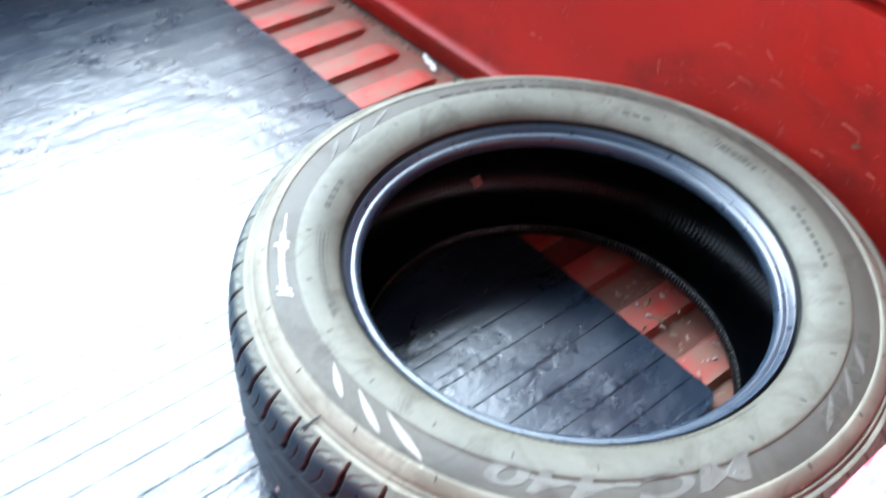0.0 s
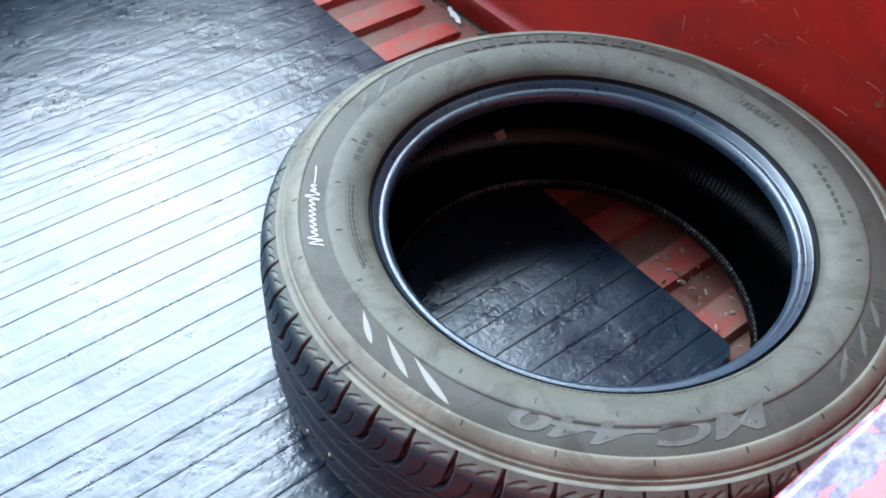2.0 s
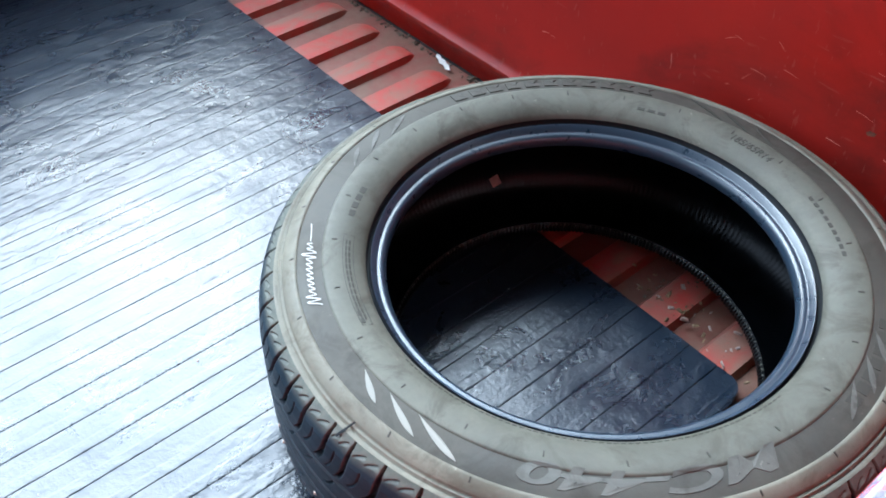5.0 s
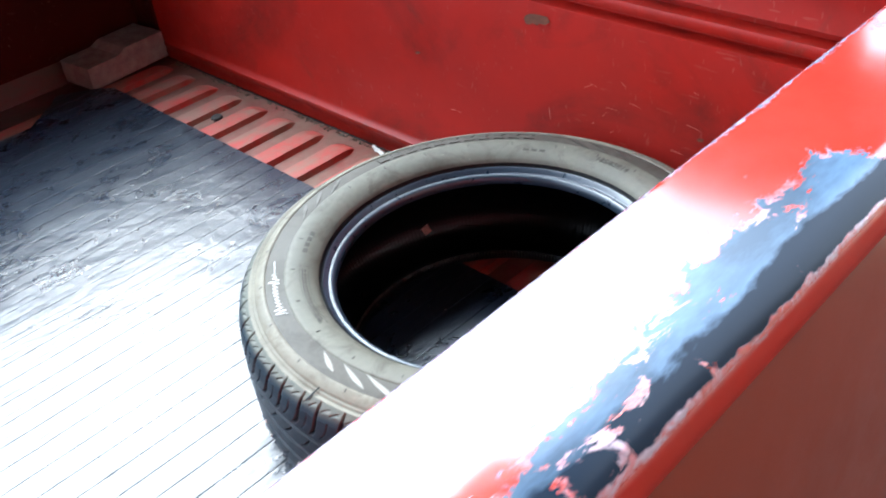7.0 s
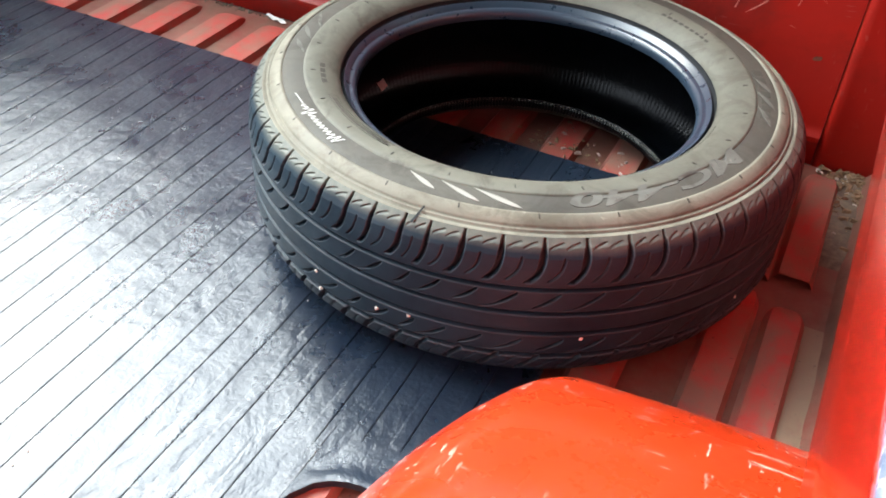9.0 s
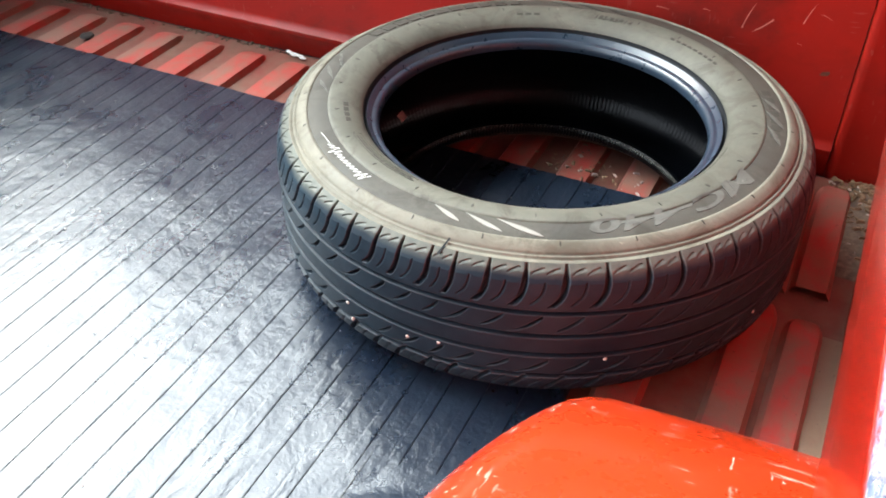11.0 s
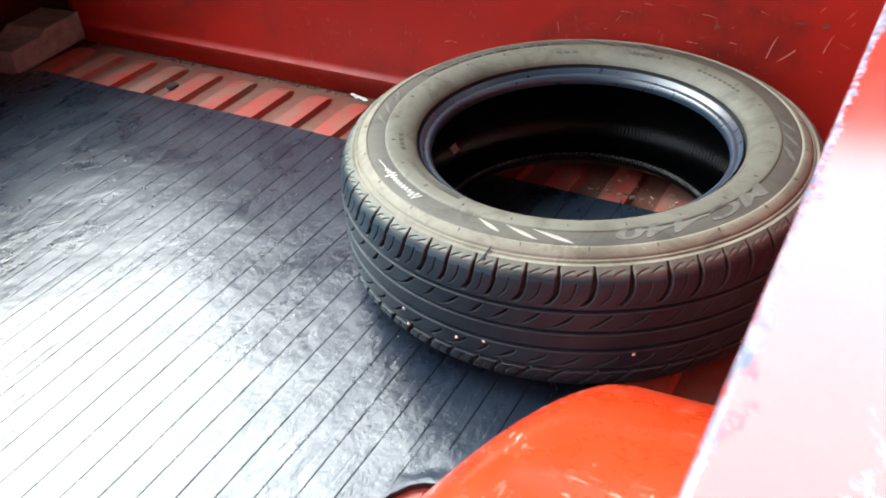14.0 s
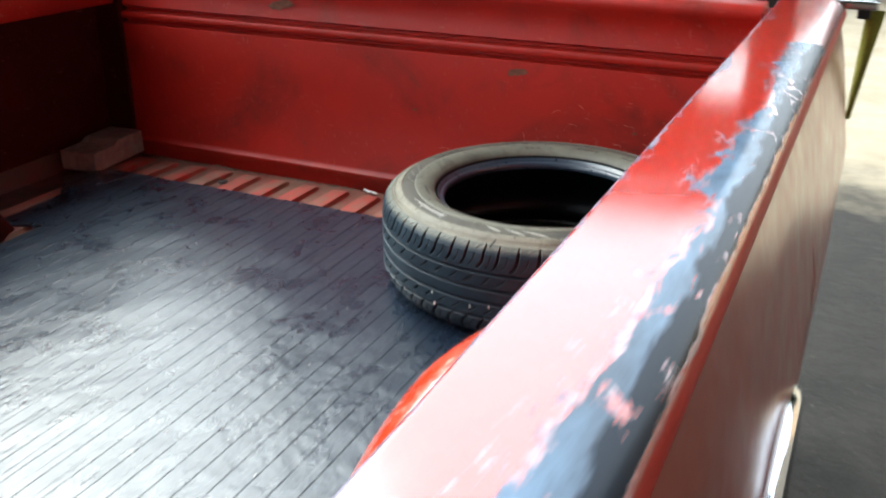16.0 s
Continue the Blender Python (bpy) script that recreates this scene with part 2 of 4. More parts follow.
def rubber_mat():
    """Smooth black rubber, scuffed and dusty, with a hammered sheen."""
    m, t, p = material("black_rubber_mat")
    v = coords(t)
    wear = noise_tex(t, v, 7.0, 8, 0.66, 0.5)
    patchy = noise_tex(t, coords(t, (24, 15, 24)), 1.0, 7, 0.68, 0.8)
    fine = noise_tex(t, v, 120.0, 6, 0.7)
    col = mix(t, ramp(t, wear, [(0.35, 0.0), (0.72, 1.0)]), (0.006, 0.012, 0.025), (0.014, 0.024, 0.041))
    dust = ramp(t, fine, [(0.50, 0.0), (0.85, 0.16)])
    col = mix(t, dust, col, (0.06, 0.064, 0.068))
    t.links.new(col, p.inputs["Base Color"])
    r = maths(t, "ADD", ramp(t, wear, [(0.3, 0.16), (0.75, 0.26)]), ramp(t, patchy, [(0.28, 0.0), (0.76, 0.14)]))
    r = maths(t, "ADD", r, maths(t, "MULTIPLY", fine, 0.06))
    fleck = ramp(t, noise_tex(t, coords(t, (95, 60, 95)), 1.0, 4, 0.65, 0.6), [(0.60, 0.0), (0.76, 0.20)])
    t.links.new(maths(t, "ADD", r, fleck), p.inputs["Roughness"])
    p.inputs["Specular IOR Level"].default_value = 0.64
    dents = noise_tex(t, v, 60.0, 4, 0.62)
    mid = noise_tex(t, coords(t, (26, 18, 26)), 1.0, 4, 0.6, 0.6)
    broad = noise_tex(t, v, 9.0, 3, 0.5)
    scr = noise_tex(t, coords(t, (160, 210, 160)), 1.0, 4, 0.6)
    wide = noise_tex(t, v, 4.2, 2, 0.5)
    h = maths(t, "ADD", maths(t, "ADD", maths(t, "MULTIPLY", dents, 1.1), maths(t, "MULTIPLY", scr, 0.40)), maths(t, "ADD", maths(t, "MULTIPLY", broad, 3.0), maths(t, "MULTIPLY", wide, 6.0)))
    h = maths(t, "ADD", h, maths(t, "MULTIPLY", mid, 2.3))
    bump(t, p, h, 0.20, 0.0042)
    return m


MAT = rubber_mat()


def rubber(name, base, dust, amount, rough, fine_scale=90.0, spec=0.22):
    m, t, p = material(name)
    v = coords(t)
    n1 = noise_tex(t, v, 11.0, 6, 0.6)
    n2 = noise_tex(t, v, fine_scale, 5, 0.65)
    f = maths(t, "MULTIPLY", ramp(t, n1, [(0.25, 0.55), (0.75, 1.0)]), ramp(t, n2, [(0.2, 0.7), (0.8, 1.0)]))
    col = mix(t, maths(t, "MULTIPLY", f, amount), base, dust)
    t.links.new(col, p.inputs["Base Color"])
    t.links.new(ramp(t, n2, [(0.2, rough - 0.08), (0.8, rough + 0.1)]), p.inputs["Roughness"])
    p.inputs["Specular IOR Level"].default_value = spec
    bump(t, p, n2, 0.25, 0.0006)
    return m


def stained_rubber(name, base, dust, stain, amount=0.9, rough=0.58):
    """Sidewall rubber under dried dust: cloudy dust, wiped streaks, dark stains and pale specks."""
    m, t, p = material(name)
    v = coords(t)
    cloud = noise_tex(t, v, 8.0, 7, 0.66, 0.7)
    grain = noise_tex(t, v, 130.0, 5, 0.7)
    f = maths(t, "MULTIPLY", ramp(t, cloud, [(0.30, 0.30), (0.68, 1.0)]), ramp(t, grain, [(0.25, 0.72), (0.75, 1.0)]))
    col = mix(t, maths(t, "MULTIPLY", f, amount), base, dust)
    wet = ramp(t, noise_tex(t, v, 19.0, 8, 0.70, 1.2), [(0.50, 0.0), (0.64, 0.75)])
    col = mix(t, wet, col, stain)
    speck = ramp(t, noise_tex(t, v, 75.0, 4, 0.62), [(0.69, 0.0), (0.74, 0.55)])
    col = mix(t, speck, col, tuple(min(1.0, q * 1.7) for q in dust))
    t.links.new(col, p.inputs["Base Color"])
    t.links.new(ramp(t, cloud, [(0.3, rough - 0.14), (0.7, rough + 0.10)]), p.inputs["Roughness"])
    p.inputs["Specular IOR Level"].default_value = 0.30
    h = maths(t, "ADD", grain, maths(t, "MULTIPLY", noise_tex(t, v, 30.0, 4), 1.5))
    bump(t, p, h, 0.22, 0.0008)
    return m


SIDEWALL = stained_rubber("dusty_grey_rubber", (0.056, 0.056, 0.046), (0.168, 0.164, 0.130), (0.066, 0.062, 0.047))
OUTER = stained_rubber("dusty_tan_rubber", (0.090, 0.088, 0.072), (0.240, 0.222, 0.170), (0.105, 0.092, 0.066))
BAND = stained_rubber("dark_sidewall_band", (0.036, 0.035, 0.031), (0.088, 0.081, 0.064), (0.040, 0.035, 0.027))
BEAD = rubber("bead_rubber", (0.010, 0.020, 0.035), (0.044, 0.066, 0.096), 0.55, 0.30, spec=0.75)

# darker rubber stands in for the shade inside the rim groove
GROOVE = rubber("shaded_groove_rubber", (0.006, 0.008, 0.011), (0.020, 0.021, 0.022), 0.5, 0.6)


def tread_rubber():
    """Blue-grey worn tread; road dust clings to the shoulder edge."""
    m, t, p = material("tread_rubber")
    v = coords(t)
    n1 = noise_tex(t, v, 14.0, 6, 0.62)
    n2 = noise_tex(t, v, 140.0, 5, 0.68)
    col = mix(t, ramp(t, n1, [(0.3, 0.0), (0.7, 1.0)]), (0.009, 0.019, 0.030), (0.020, 0.038, 0.054))
    geo = t.nodes.new("ShaderNodeNewGeometry")
    lip_pale = maths(t, "MULTIPLY", ramp(t, geo.outputs["Pointiness"], [(0.515, 0.0), (0.58, 0.75)]), ramp(t, n1, [(0.3, 0.45), (0.65, 1.0)]))
    col = mix(t, lip_pale, col, (0.100, 0.104, 0.108))             # block edges painted paler, for light caught on the lips
    z = maths(t, "ADD", axis(t, 2), maths(t, "MULTIPLY", maths(t, "SUBTRACT", n1, 0.5), 0.010))
    dusty = maths(t, "MULTIPLY", maths(t, "MULTIPLY", maths(t, "SUBTRACT", z, 0.1625), 150.0, True), ramp(t, n2, [(0.25, 0.55), (0.7, 0.95)]))
    col = mix(t, dusty, col, (0.155, 0.160, 0.132))
    t.links.new(col, p.inputs["Base Color"])
    t.links.new(ramp(t, n2, [(0.2, 0.40), (0.8, 0.58)]), p.inputs["Roughness"])
    p.inputs["Specular IOR Level"].default_value = 0.24
    bump(t, p, n2, 0.22, 0.0006)
    return m


TREAD = tread_rubber()


def liner():
    m, t, p = material("ribbed_inner_liner")
    v = coords(t)
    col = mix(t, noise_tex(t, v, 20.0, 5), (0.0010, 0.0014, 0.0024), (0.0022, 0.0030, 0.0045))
    t.links.new(col, p.inputs["Base Color"])
    p.inputs["Roughness"].default_value = 0.32
    p.inputs["Specular IOR Level"].default_value = 0.18
    c = t.nodes.new("ShaderNodeTexCoord")
    s_ = t.nodes.new("ShaderNodeSeparateXYZ")
    t.links.new(c.outputs["Object"], s_.inputs[0])
    ang = maths(t, "ARCTAN2", s_.outputs[1], s_.outputs[0])
    ribs = maths(t, "SINE", maths(t, "MULTIPLY", ang, 300.0))
    bump(t, p, maths(t, "ADD", ribs, maths(t, "MULTIPLY", noise_tex(t, v, 150.0, 4, 0.7), 2.0)), 0.09, 0.0012)
    return m


LINER = liner()
LETTER = stained_rubber("moulded_letters", (0.050, 0.050, 0.045), (0.165, 0.160, 0.138), (0.050, 0.046, 0.037))
LETTER_DARK = rubber("moulded_small_print", (0.036, 0.035, 0.030), (0.078, 0.073, 0.060), 0.7, 0.55)
WHITE_MARK = rubber("white_rubber_marking", (0.22, 0.215, 0.19), (0.34, 0.33, 0.29), 0.8, 0.55)
SCRIPT = rubber("white_rubber_script", (0.50, 0.49, 0.46), (0.62, 0.60, 0.56), 0.8, 0.55)


def plain(name, col, rough, metal=0.0, var=0.25, scale=30.0, bumpy=0.2):
    m, t, p = material(name)
    v = coords(t)
    n = noise_tex(t, v, scale, 6, 0.62)
    dark = tuple(c * (1 - var) for c in col)
    light = tuple(min(1.0, c * (1 + var)) for c in col)
    t.links.new(mix(t, ramp(t, n, [(0.3, 0.0), (0.7, 1.0)]), dark, light), p.inputs["Base Color"])
    p.inputs["Metallic"].default_value = metal
    t.links.new(ramp(t, n, [(0.3, max(0.03, rough - 0.06)), (0.7, rough + 0.06)]), p.inputs["Roughness"])
    bump(t, p, n, bumpy, 0.001)
    return m


BARE = plain("scraped_paint", (0.64, 0.25, 0.19), 0.55, 0, 0.25, 300)
CONCRETE = plain("grey_cement_block", (0.31, 0.315, 0.31), 0.85, 0, 0.3, 45, 0.6)
CHROME = plain("chrome", (0.80, 0.81, 0.83), 0.12, 1.0, 0.05, 60, 0.03)
BLACK = plain("black_plastic", (0.02, 0.02, 0.022), 0.45)
UNDER = plain("dark_underbody", (0.03, 0.028, 0.026), 0.7)
PAPER = plain("white_paint_flake", (0.75, 0.74, 0.70), 0.6, 0, 0.1, 200)
GRIT = plain("pale_grit", (0.62, 0.58, 0.52), 0.7, 0, 0.25, 300)
DRY = plain("dry_leaf_litter", (0.24, 0.165, 0.095), 0.75, 0, 0.5, 120)
DUST = floor_paint("tan_gutter_dust", (0.22, 0.10, 0.07), (0.27, 0.205, 0.135), 0.55, 0.72)
SOIL = plain("caked_soil", (0.16, 0.13, 0.095), 0.9, 0, 0.45, 140, 0.9)
STICKER = plain("faded_paper_sticker", (0.46, 0.36, 0.31), 0.6, 0, 0.2, 80)
WEBBING = plain("yellow_green_webbing", (0.36, 0.37, 0.06), 0.7, 0, 0.2, 150)
RUST = plain("brown_rust_spot", (0.15, 0.055, 0.030), 0.8, 0, 0.45, 90, 0.5)


def ground_mat():
    m, t, p = material("shaded_earth_and_sand")
    v = coords(t)
    y = axis(t, 1)
    # shade near the truck is painted into the earth; sunlit sand lies beyond
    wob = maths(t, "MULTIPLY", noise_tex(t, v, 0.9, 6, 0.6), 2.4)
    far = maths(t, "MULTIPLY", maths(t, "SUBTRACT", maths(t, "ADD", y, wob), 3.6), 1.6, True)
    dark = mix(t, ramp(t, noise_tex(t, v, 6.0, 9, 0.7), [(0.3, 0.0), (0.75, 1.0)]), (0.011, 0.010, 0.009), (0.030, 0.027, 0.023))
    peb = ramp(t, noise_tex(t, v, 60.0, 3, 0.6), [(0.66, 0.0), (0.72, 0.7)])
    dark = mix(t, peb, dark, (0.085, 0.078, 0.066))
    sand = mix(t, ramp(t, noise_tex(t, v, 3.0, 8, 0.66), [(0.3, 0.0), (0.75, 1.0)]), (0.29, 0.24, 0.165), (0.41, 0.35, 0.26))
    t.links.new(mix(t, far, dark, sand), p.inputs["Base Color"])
    p.inputs["Roughness"].default_value = 0.92
    bump(t, p, noise_tex(t, v, 22.0, 9, 0.7), 0.6, 0.02)
    return m


GROUND = ground_mat()
LEAF = plain("dull_green_foliage", (0.035, 0.045, 0.020), 0.6, 0, 0.5, 2.0)


# ---- mesh helpers ----
def mesh_from(name, verts, faces, mat, smooth=False):
    me = bpy.data.meshes.new(name)
    me.from_pydata([tuple(v) for v in verts], [], [tuple(f) for f in faces])
    me.materials.append(mat)
    if smooth:
        me.polygons.foreach_set("use_smooth", [True] * len(me.polygons))
    me.update()
    return me


def thing(name, data=None, at=(0, 0, 0), **tags):
    ob = new(name, data)
    ob.location = at
    return tagged(ob, **tags)


def part(name, me, parent, label="", m=None):
    """A mesh (or bmesh already turned into a mesh) as one object under a thing or a part, given in world metres."""
    ob = new(name, me)
    ob.parent = parent
    up = Matrix.Identity(4)
    q = parent
    chain = []
    while q is not None:
        chain.append(q.matrix_basis.copy())
        q = q.parent
    for c in reversed(chain):
        up = up @ c
    ob.matrix_basis = up.inverted() @ (m or Matrix.Identity(4))
    if label:
        tagged(ob, label=label)
    return ob


def extrude_profile(name, pts, y0, y1, mat, along="y", steps=1, closed=False, smooth=True, wave=0.0):
    """A line of (a, z) points drawn out along y (a is x) or along x (a is y)."""
    verts, faces, n = [], [], len(pts)
    for i in range(steps + 1):
        s = y0 + (y1 - y0) * i / steps
        for a, z in pts:
            w = wave * noise.noise((s * 2.1, a * 9, z * 5)) if wave else 0.0
            verts.append((a + w, s, z) if along == "y" else (s, a + w, z))
    for i in range(steps):
        for k in range(n - (0 if closed else 1)):
            a, b = i * n + k, i * n + (k + 1) % n
            faces.append((a, b, b + n, a + n))
    if closed:
        faces.append(tuple(range(n)))
        faces.append(tuple(reversed(range(steps * n, steps * n + n))))
    me = mesh_from(name, verts, faces, mat, smooth)
    bm = bmesh.new()
    bm.from_mesh(me)
    bmesh.ops.recalc_face_normals(bm, faces=bm.faces)
    for e in bm.edges:
        if len(e.link_faces) == 2 and e.calc_face_angle(0) > radians(42):
            e.smooth = False
    bm.to_mesh(me)
    bm.free()
    return me


def box_mesh(name, lo, hi, mat, bevel=0.0, segs=2):
    bm = bmesh.new()
    bmesh.ops.create_cube(bm, size=1.0)
    for v in bm.verts:
        v.co = Vector([(l + h) / 2 + c * (h - l) for c, l, h in zip(v.co, lo, hi)])
    if bevel:
        bmesh.ops.bevel(bm, geom=list(bm.edges), offset=bevel, segments=segs, affect="EDGES", profile=0.5)
    me = bpy.data.meshes.new(name)
    bm.to_mesh(me)
    bm.free()
    me.materials.append(mat)
    return me


def lathe(name, profile, mat, steps=180, smooth=True):
    """Turns (r, z) points about the z axis."""
    verts, faces, n = [], [], len(profile)
    for i in range(steps):
        a = 2 * math.pi * i / steps
        for r, z in profile:
            verts.append((r * math.cos(a), r * math.sin(a), z))
    for i in range(steps):
        j = (i + 1) % steps
        for k in range(n - 1):
            faces.append((i * n + k, j * n + k, j * n + k + 1, i * n + k + 1))
    return mesh_from(name, verts, faces, mat, smooth)


# ---- plan, in metres: z = 0 by the truck floor, x towards the near side, y towards the tailgate ----
GROUND_Z = -0.64
RAIL_IN, RAIL_Z = 0.3105, 0.4745
WALL_X, FAR_X = 0.372, -1.285
GATE_Y, FRONT_Y = 0.286, -2.05
RIB_TOP, VALLEY_Z, MAT_TOP = 0.003, -0.006, 0.009
AXLE_Y = -0.70
MID_X = (WALL_X + FAR_X) / 2

# ---- ground ----
gv, gf, GN = [], [], 60
for i in range(GN + 1):
    for j in range(GN + 1):
        u, w = (i / GN * 2 - 1), (j / GN * 2 - 1)
        x, y = 300 * u ** 3 * abs(u) + 6 * u, 300 * w ** 3 * abs(w) + 6 * w
        gv.append((x, y, GROUND_Z + 0.012 * noise.noise((x * 0.8, y * 0.8, 0))))
for i in range(GN):
    for j in range(GN):
        a = i * (GN + 1) + j
        gf.append((a, a + GN + 1, a + GN + 2, a + 1))
thing("ground", mesh_from("ground", gv, gf, GROUND, True), kind="structure", label="packed earth, darkened for shade, running into pale sunlit dry sand", category="ground")

# ---- unseen walls and roof, added round the truck to block and shape the sky light ----
# plaster colour held dark, as in shade, so the walls bounce little light
UNSEEN_WALL = plain("shaded_wall_plaster", (0.15, 0.13, 0.11), 0.9, 0, 0.2, 3.0)
SCREEN = plain("dark_screen_face", (0.022, 0.020, 0.018), 0.85, 0, 0.3, 9.0)
TAN_WALL = plain("tan_wall_plaster", (0.36, 0.255, 0.165), 0.9, 0, 0.2, 3.0)
ROOF = plain("dark_roof_slab", (0.06, 0.052, 0.043), 0.85, 0, 0.3, 4.0)
thing("wall_block_near", box_mesh("wall_block_near", (2.6, -7.0, GROUND_Z), (2.9, 3.0, 4.0), UNSEEN_WALL, 0.02), kind="structure", label="plain brown wall, unseen, added to block the sky on the near side", category="wall")
# unseen low wall, added so the outside panel mirrors something tan
thing("wall_reflect_tan", box_mesh("wall_reflect_tan", (2.6, 3.004, GROUND_Z), (2.8, 16.0, 1.25), TAN_WALL, 0.02), kind="structure", label="low tan wall, unseen, added for its reflection in the outside panel", category="wall")
# an unseen dark screen close behind the tailgate, shaped to suit the reflections: open below, with one small gap and
# only its top beam running on past the far side
SCREEN_Y, SCREEN_TOP, SCREEN_LOW = 0.53, 1.012, 0.57
sv_, sf_ = [], []
for lo_, hi_ in (((-1.15, SCREEN_Y, SCREEN_LOW), (0.15, SCREEN_Y + 0.03, SCREEN_TOP)), ((-2.4, SCREEN_Y, 0.870), (-1.1503, SCREEN_Y + 0.03, SCREEN_TOP)), ((0.1503, SCREEN_Y, 0.710), (0.2397, SCREEN_Y + 0.03, SCREEN_TOP)), ((0.24, SCREEN_Y, SCREEN_LOW), (0.33, SCREEN_Y + 0.03, SCREEN_TOP)),
                 ((-2.40, SCREEN_Y + 0.031, GROUND_Z), (-2.31, SCREEN_Y + 0.11, SCREEN_TOP)), ((-1.06, SCREEN_Y + 0.031, GROUND_Z), (-0.97, SCREEN_Y + 0.11, SCREEN_TOP)), ((0.24, SCREEN_Y + 0.031, GROUND_Z), (0.32, SCREEN_Y + 0.11, SCREEN_TOP))):
    me = box_mesh("screen_piece", lo_, hi_, SCREEN, 0.004)
    k = len(sv_)
    sv_ += [tuple(v.co) for v in me.vertices]
    sf_ += [tuple(k + q for q in p.vertices) for p in me.polygons]
thing("wall_unseen_rear", mesh_from("wall_unseen_rear", sv_, sf_, SCREEN), kind="structure", label="dark screen behind the tailgate, unseen, known by its reflections", category="wall")
thing("wall_block_back", box_mesh("wall_block_back", (-2.3, -7.3, GROUND_Z), (2.9, -7.0, 4.0), UNSEEN_WALL, 0.02), kind="structure", label="plain brown back wall, unseen, added to block the sky", category="wall")
# unseen slab, added to cut off the sky overhead
thing("ceiling_block", box_mesh("ceiling_block", (-1.75, -7.3, 4.0), (2.9, 1.9, 4.15), ROOF, 0.02), kind="structure", label="roof slab, unseen, added to block the overhead sky", category="roof")


# ---- unseen woods, added to darken the low sky in reflections ----
def woods():
    """Leafy trees in a wide arc, hiding the low sky; the crown line rises and falls."""
    rng = random.Random(21)
    verts, faces = [], []
    for _ in range(34000):
        az = rng.uniform(-38.0, 104.0)                        # counter-clockwise from +y
        top = float(np.interp(az, [-38, -5, 0, 12, 22, 40, 60, 104], [8, 8, 11, 12, 15, 20, 22, 24]))
        top += 1.4 * noise.noise((az * 0.16, 0, 0)) + 1.0 * noise.noise((az * 0.6, 3, 0))
        el = -4.0 + (top + 4.0) * rng.random() ** 0.75
        far = 10.5 + rng.gauss(0, 0.6)
        q = Vector((-math.sin(radians(az)) * far - 0.2, math.cos(radians(az)) * far - 0.4, 0.3 + far * math.tan(radians(el))))
        if q.z < GROUND_Z:
            continue
        u, w = Vector([rng.gauss(0, 1) for _ in range(3)]).normalized(), Vector([rng.gauss(0, 1) for _ in range(3)]).normalized()
        s_ = rng.uniform(0.12, 0.30)
        k = len(verts)
        verts.extend([q - u * s_, q + w * s_ * 0.55, q + u * s_, q - w * s_ * 0.55])
        faces.append((k, k + 1, k + 2, k + 3))
    return mesh_from("woods", verts, faces, LEAF)


thing("woods", woods(), kind="stuff", label="dull green leafy woods, unseen, added to darken the low sky", category="woods")

# ---- the truck ----
truck = thing("pickup_truck", at=(MID_X, -0.7, GROUND_Z), label="old red pickup truck bed with worn, faded paint", category="pickup truck")

# floor sheet with its turned-up side edge
fl = part("bed_floor", extrude_profile("bed_floor", [(-1.155, VALLEY_Z), (WALL_X - 0.02, VALLEY_Z), (WALL_X - 0.004, 0.012), (WALL_X + 0.006, 0.05)], FRONT_Y, 0.2795, VALLEY, steps=40), truck, "ribbed steel floor, red paint worn to dusty pink")
part("floor_edge", extrude_profile("floor_edge", [(FAR_X - 0.01, 0.06), (FAR_X + 0.004, 0.02), (FAR_X + 0.02, VALLEY_Z), (-1.155, VALLEY_Z)], FRONT_Y, 0.2795, RIB_SHADED, steps=40), fl, "floor edge by the far wall, darkened for its shade")


def rib_mesh(x1, width, y0, y1, paint=RIB):
    """One pressed floor rib: flat top, sloped flanks, rounded run-out at the tailgate end."""
    h, sl = RIB_TOP - VALLEY_Z, 0.0065
    rows, n = [], 10
    for i in range(n + 1):
        y = y0 + (y1 - 0.03 - y0) * i / n
        rows.append((y, 1.0, 1.0))
    for i in range(1, 7):
        u = i / 6
        rows.append((y1 - 0.03 + 0.03 * u, math.cos(u * math.pi / 2) ** 0.8 if u < 1 else 0.0, 1 - 0.35 * u * u))
    verts, faces = [], []
    for y, k, wk in rows:
        cx, hw = x1 - width / 2, width / 2 * wk
        for dx, dz in ((-hw, -0.0006), (-hw + sl, h * k), (0, h * k + 0.0003), (hw - sl * 0.8, h * k), (hw, -0.0006)):
            verts.append((cx + dx, y, VALLEY_Z + dz))
    for i in range(len(rows) - 1):
        for k in range(4):
            a = i * 5 + k
            faces.append((a, a + 1, a + 6, a + 5))
    return mesh_from("rib", verts, faces, paint, False)


PITCH, RIB0 = 0.0816, -0.4645
for k in range(-9, 9):
    x1 = RIB0 + PITCH * k
    if x1 - 0.05 < FAR_X + 0.04:
        continue
    part("rib", rib_mesh(x1, 0.049, FRONT_Y + 0.02, 0.254, RIB if x1 > -1.13 else RIB_SHADED), fl, "" if x1 > -1.13 else "floor rib darkened for the far wall's shade")
# the narrower ribs by the near wall
for x1, w, y0, y1 in ((0.2860, 0.046, FRONT_Y + 0.02, 0.000), (0.3340, 0.042, FRONT_Y + 0.02, -0.012), (0.3310, 0.044, 0.030, 0.262), (0.2860, 0.040, 0.022, 0.262)):
    part("rib", rib_mesh(x1, w, y0, y1), fl)
part("drain_plug", lathe("drain_plug", [(0.0, 0.0016), (0.008, 0.0018), (0.0105, 0.001), (0.0115, -0.002)], UNDER, 24), fl, "dark round drain plug", pose(-0.850, 0.172, RIB_TOP))

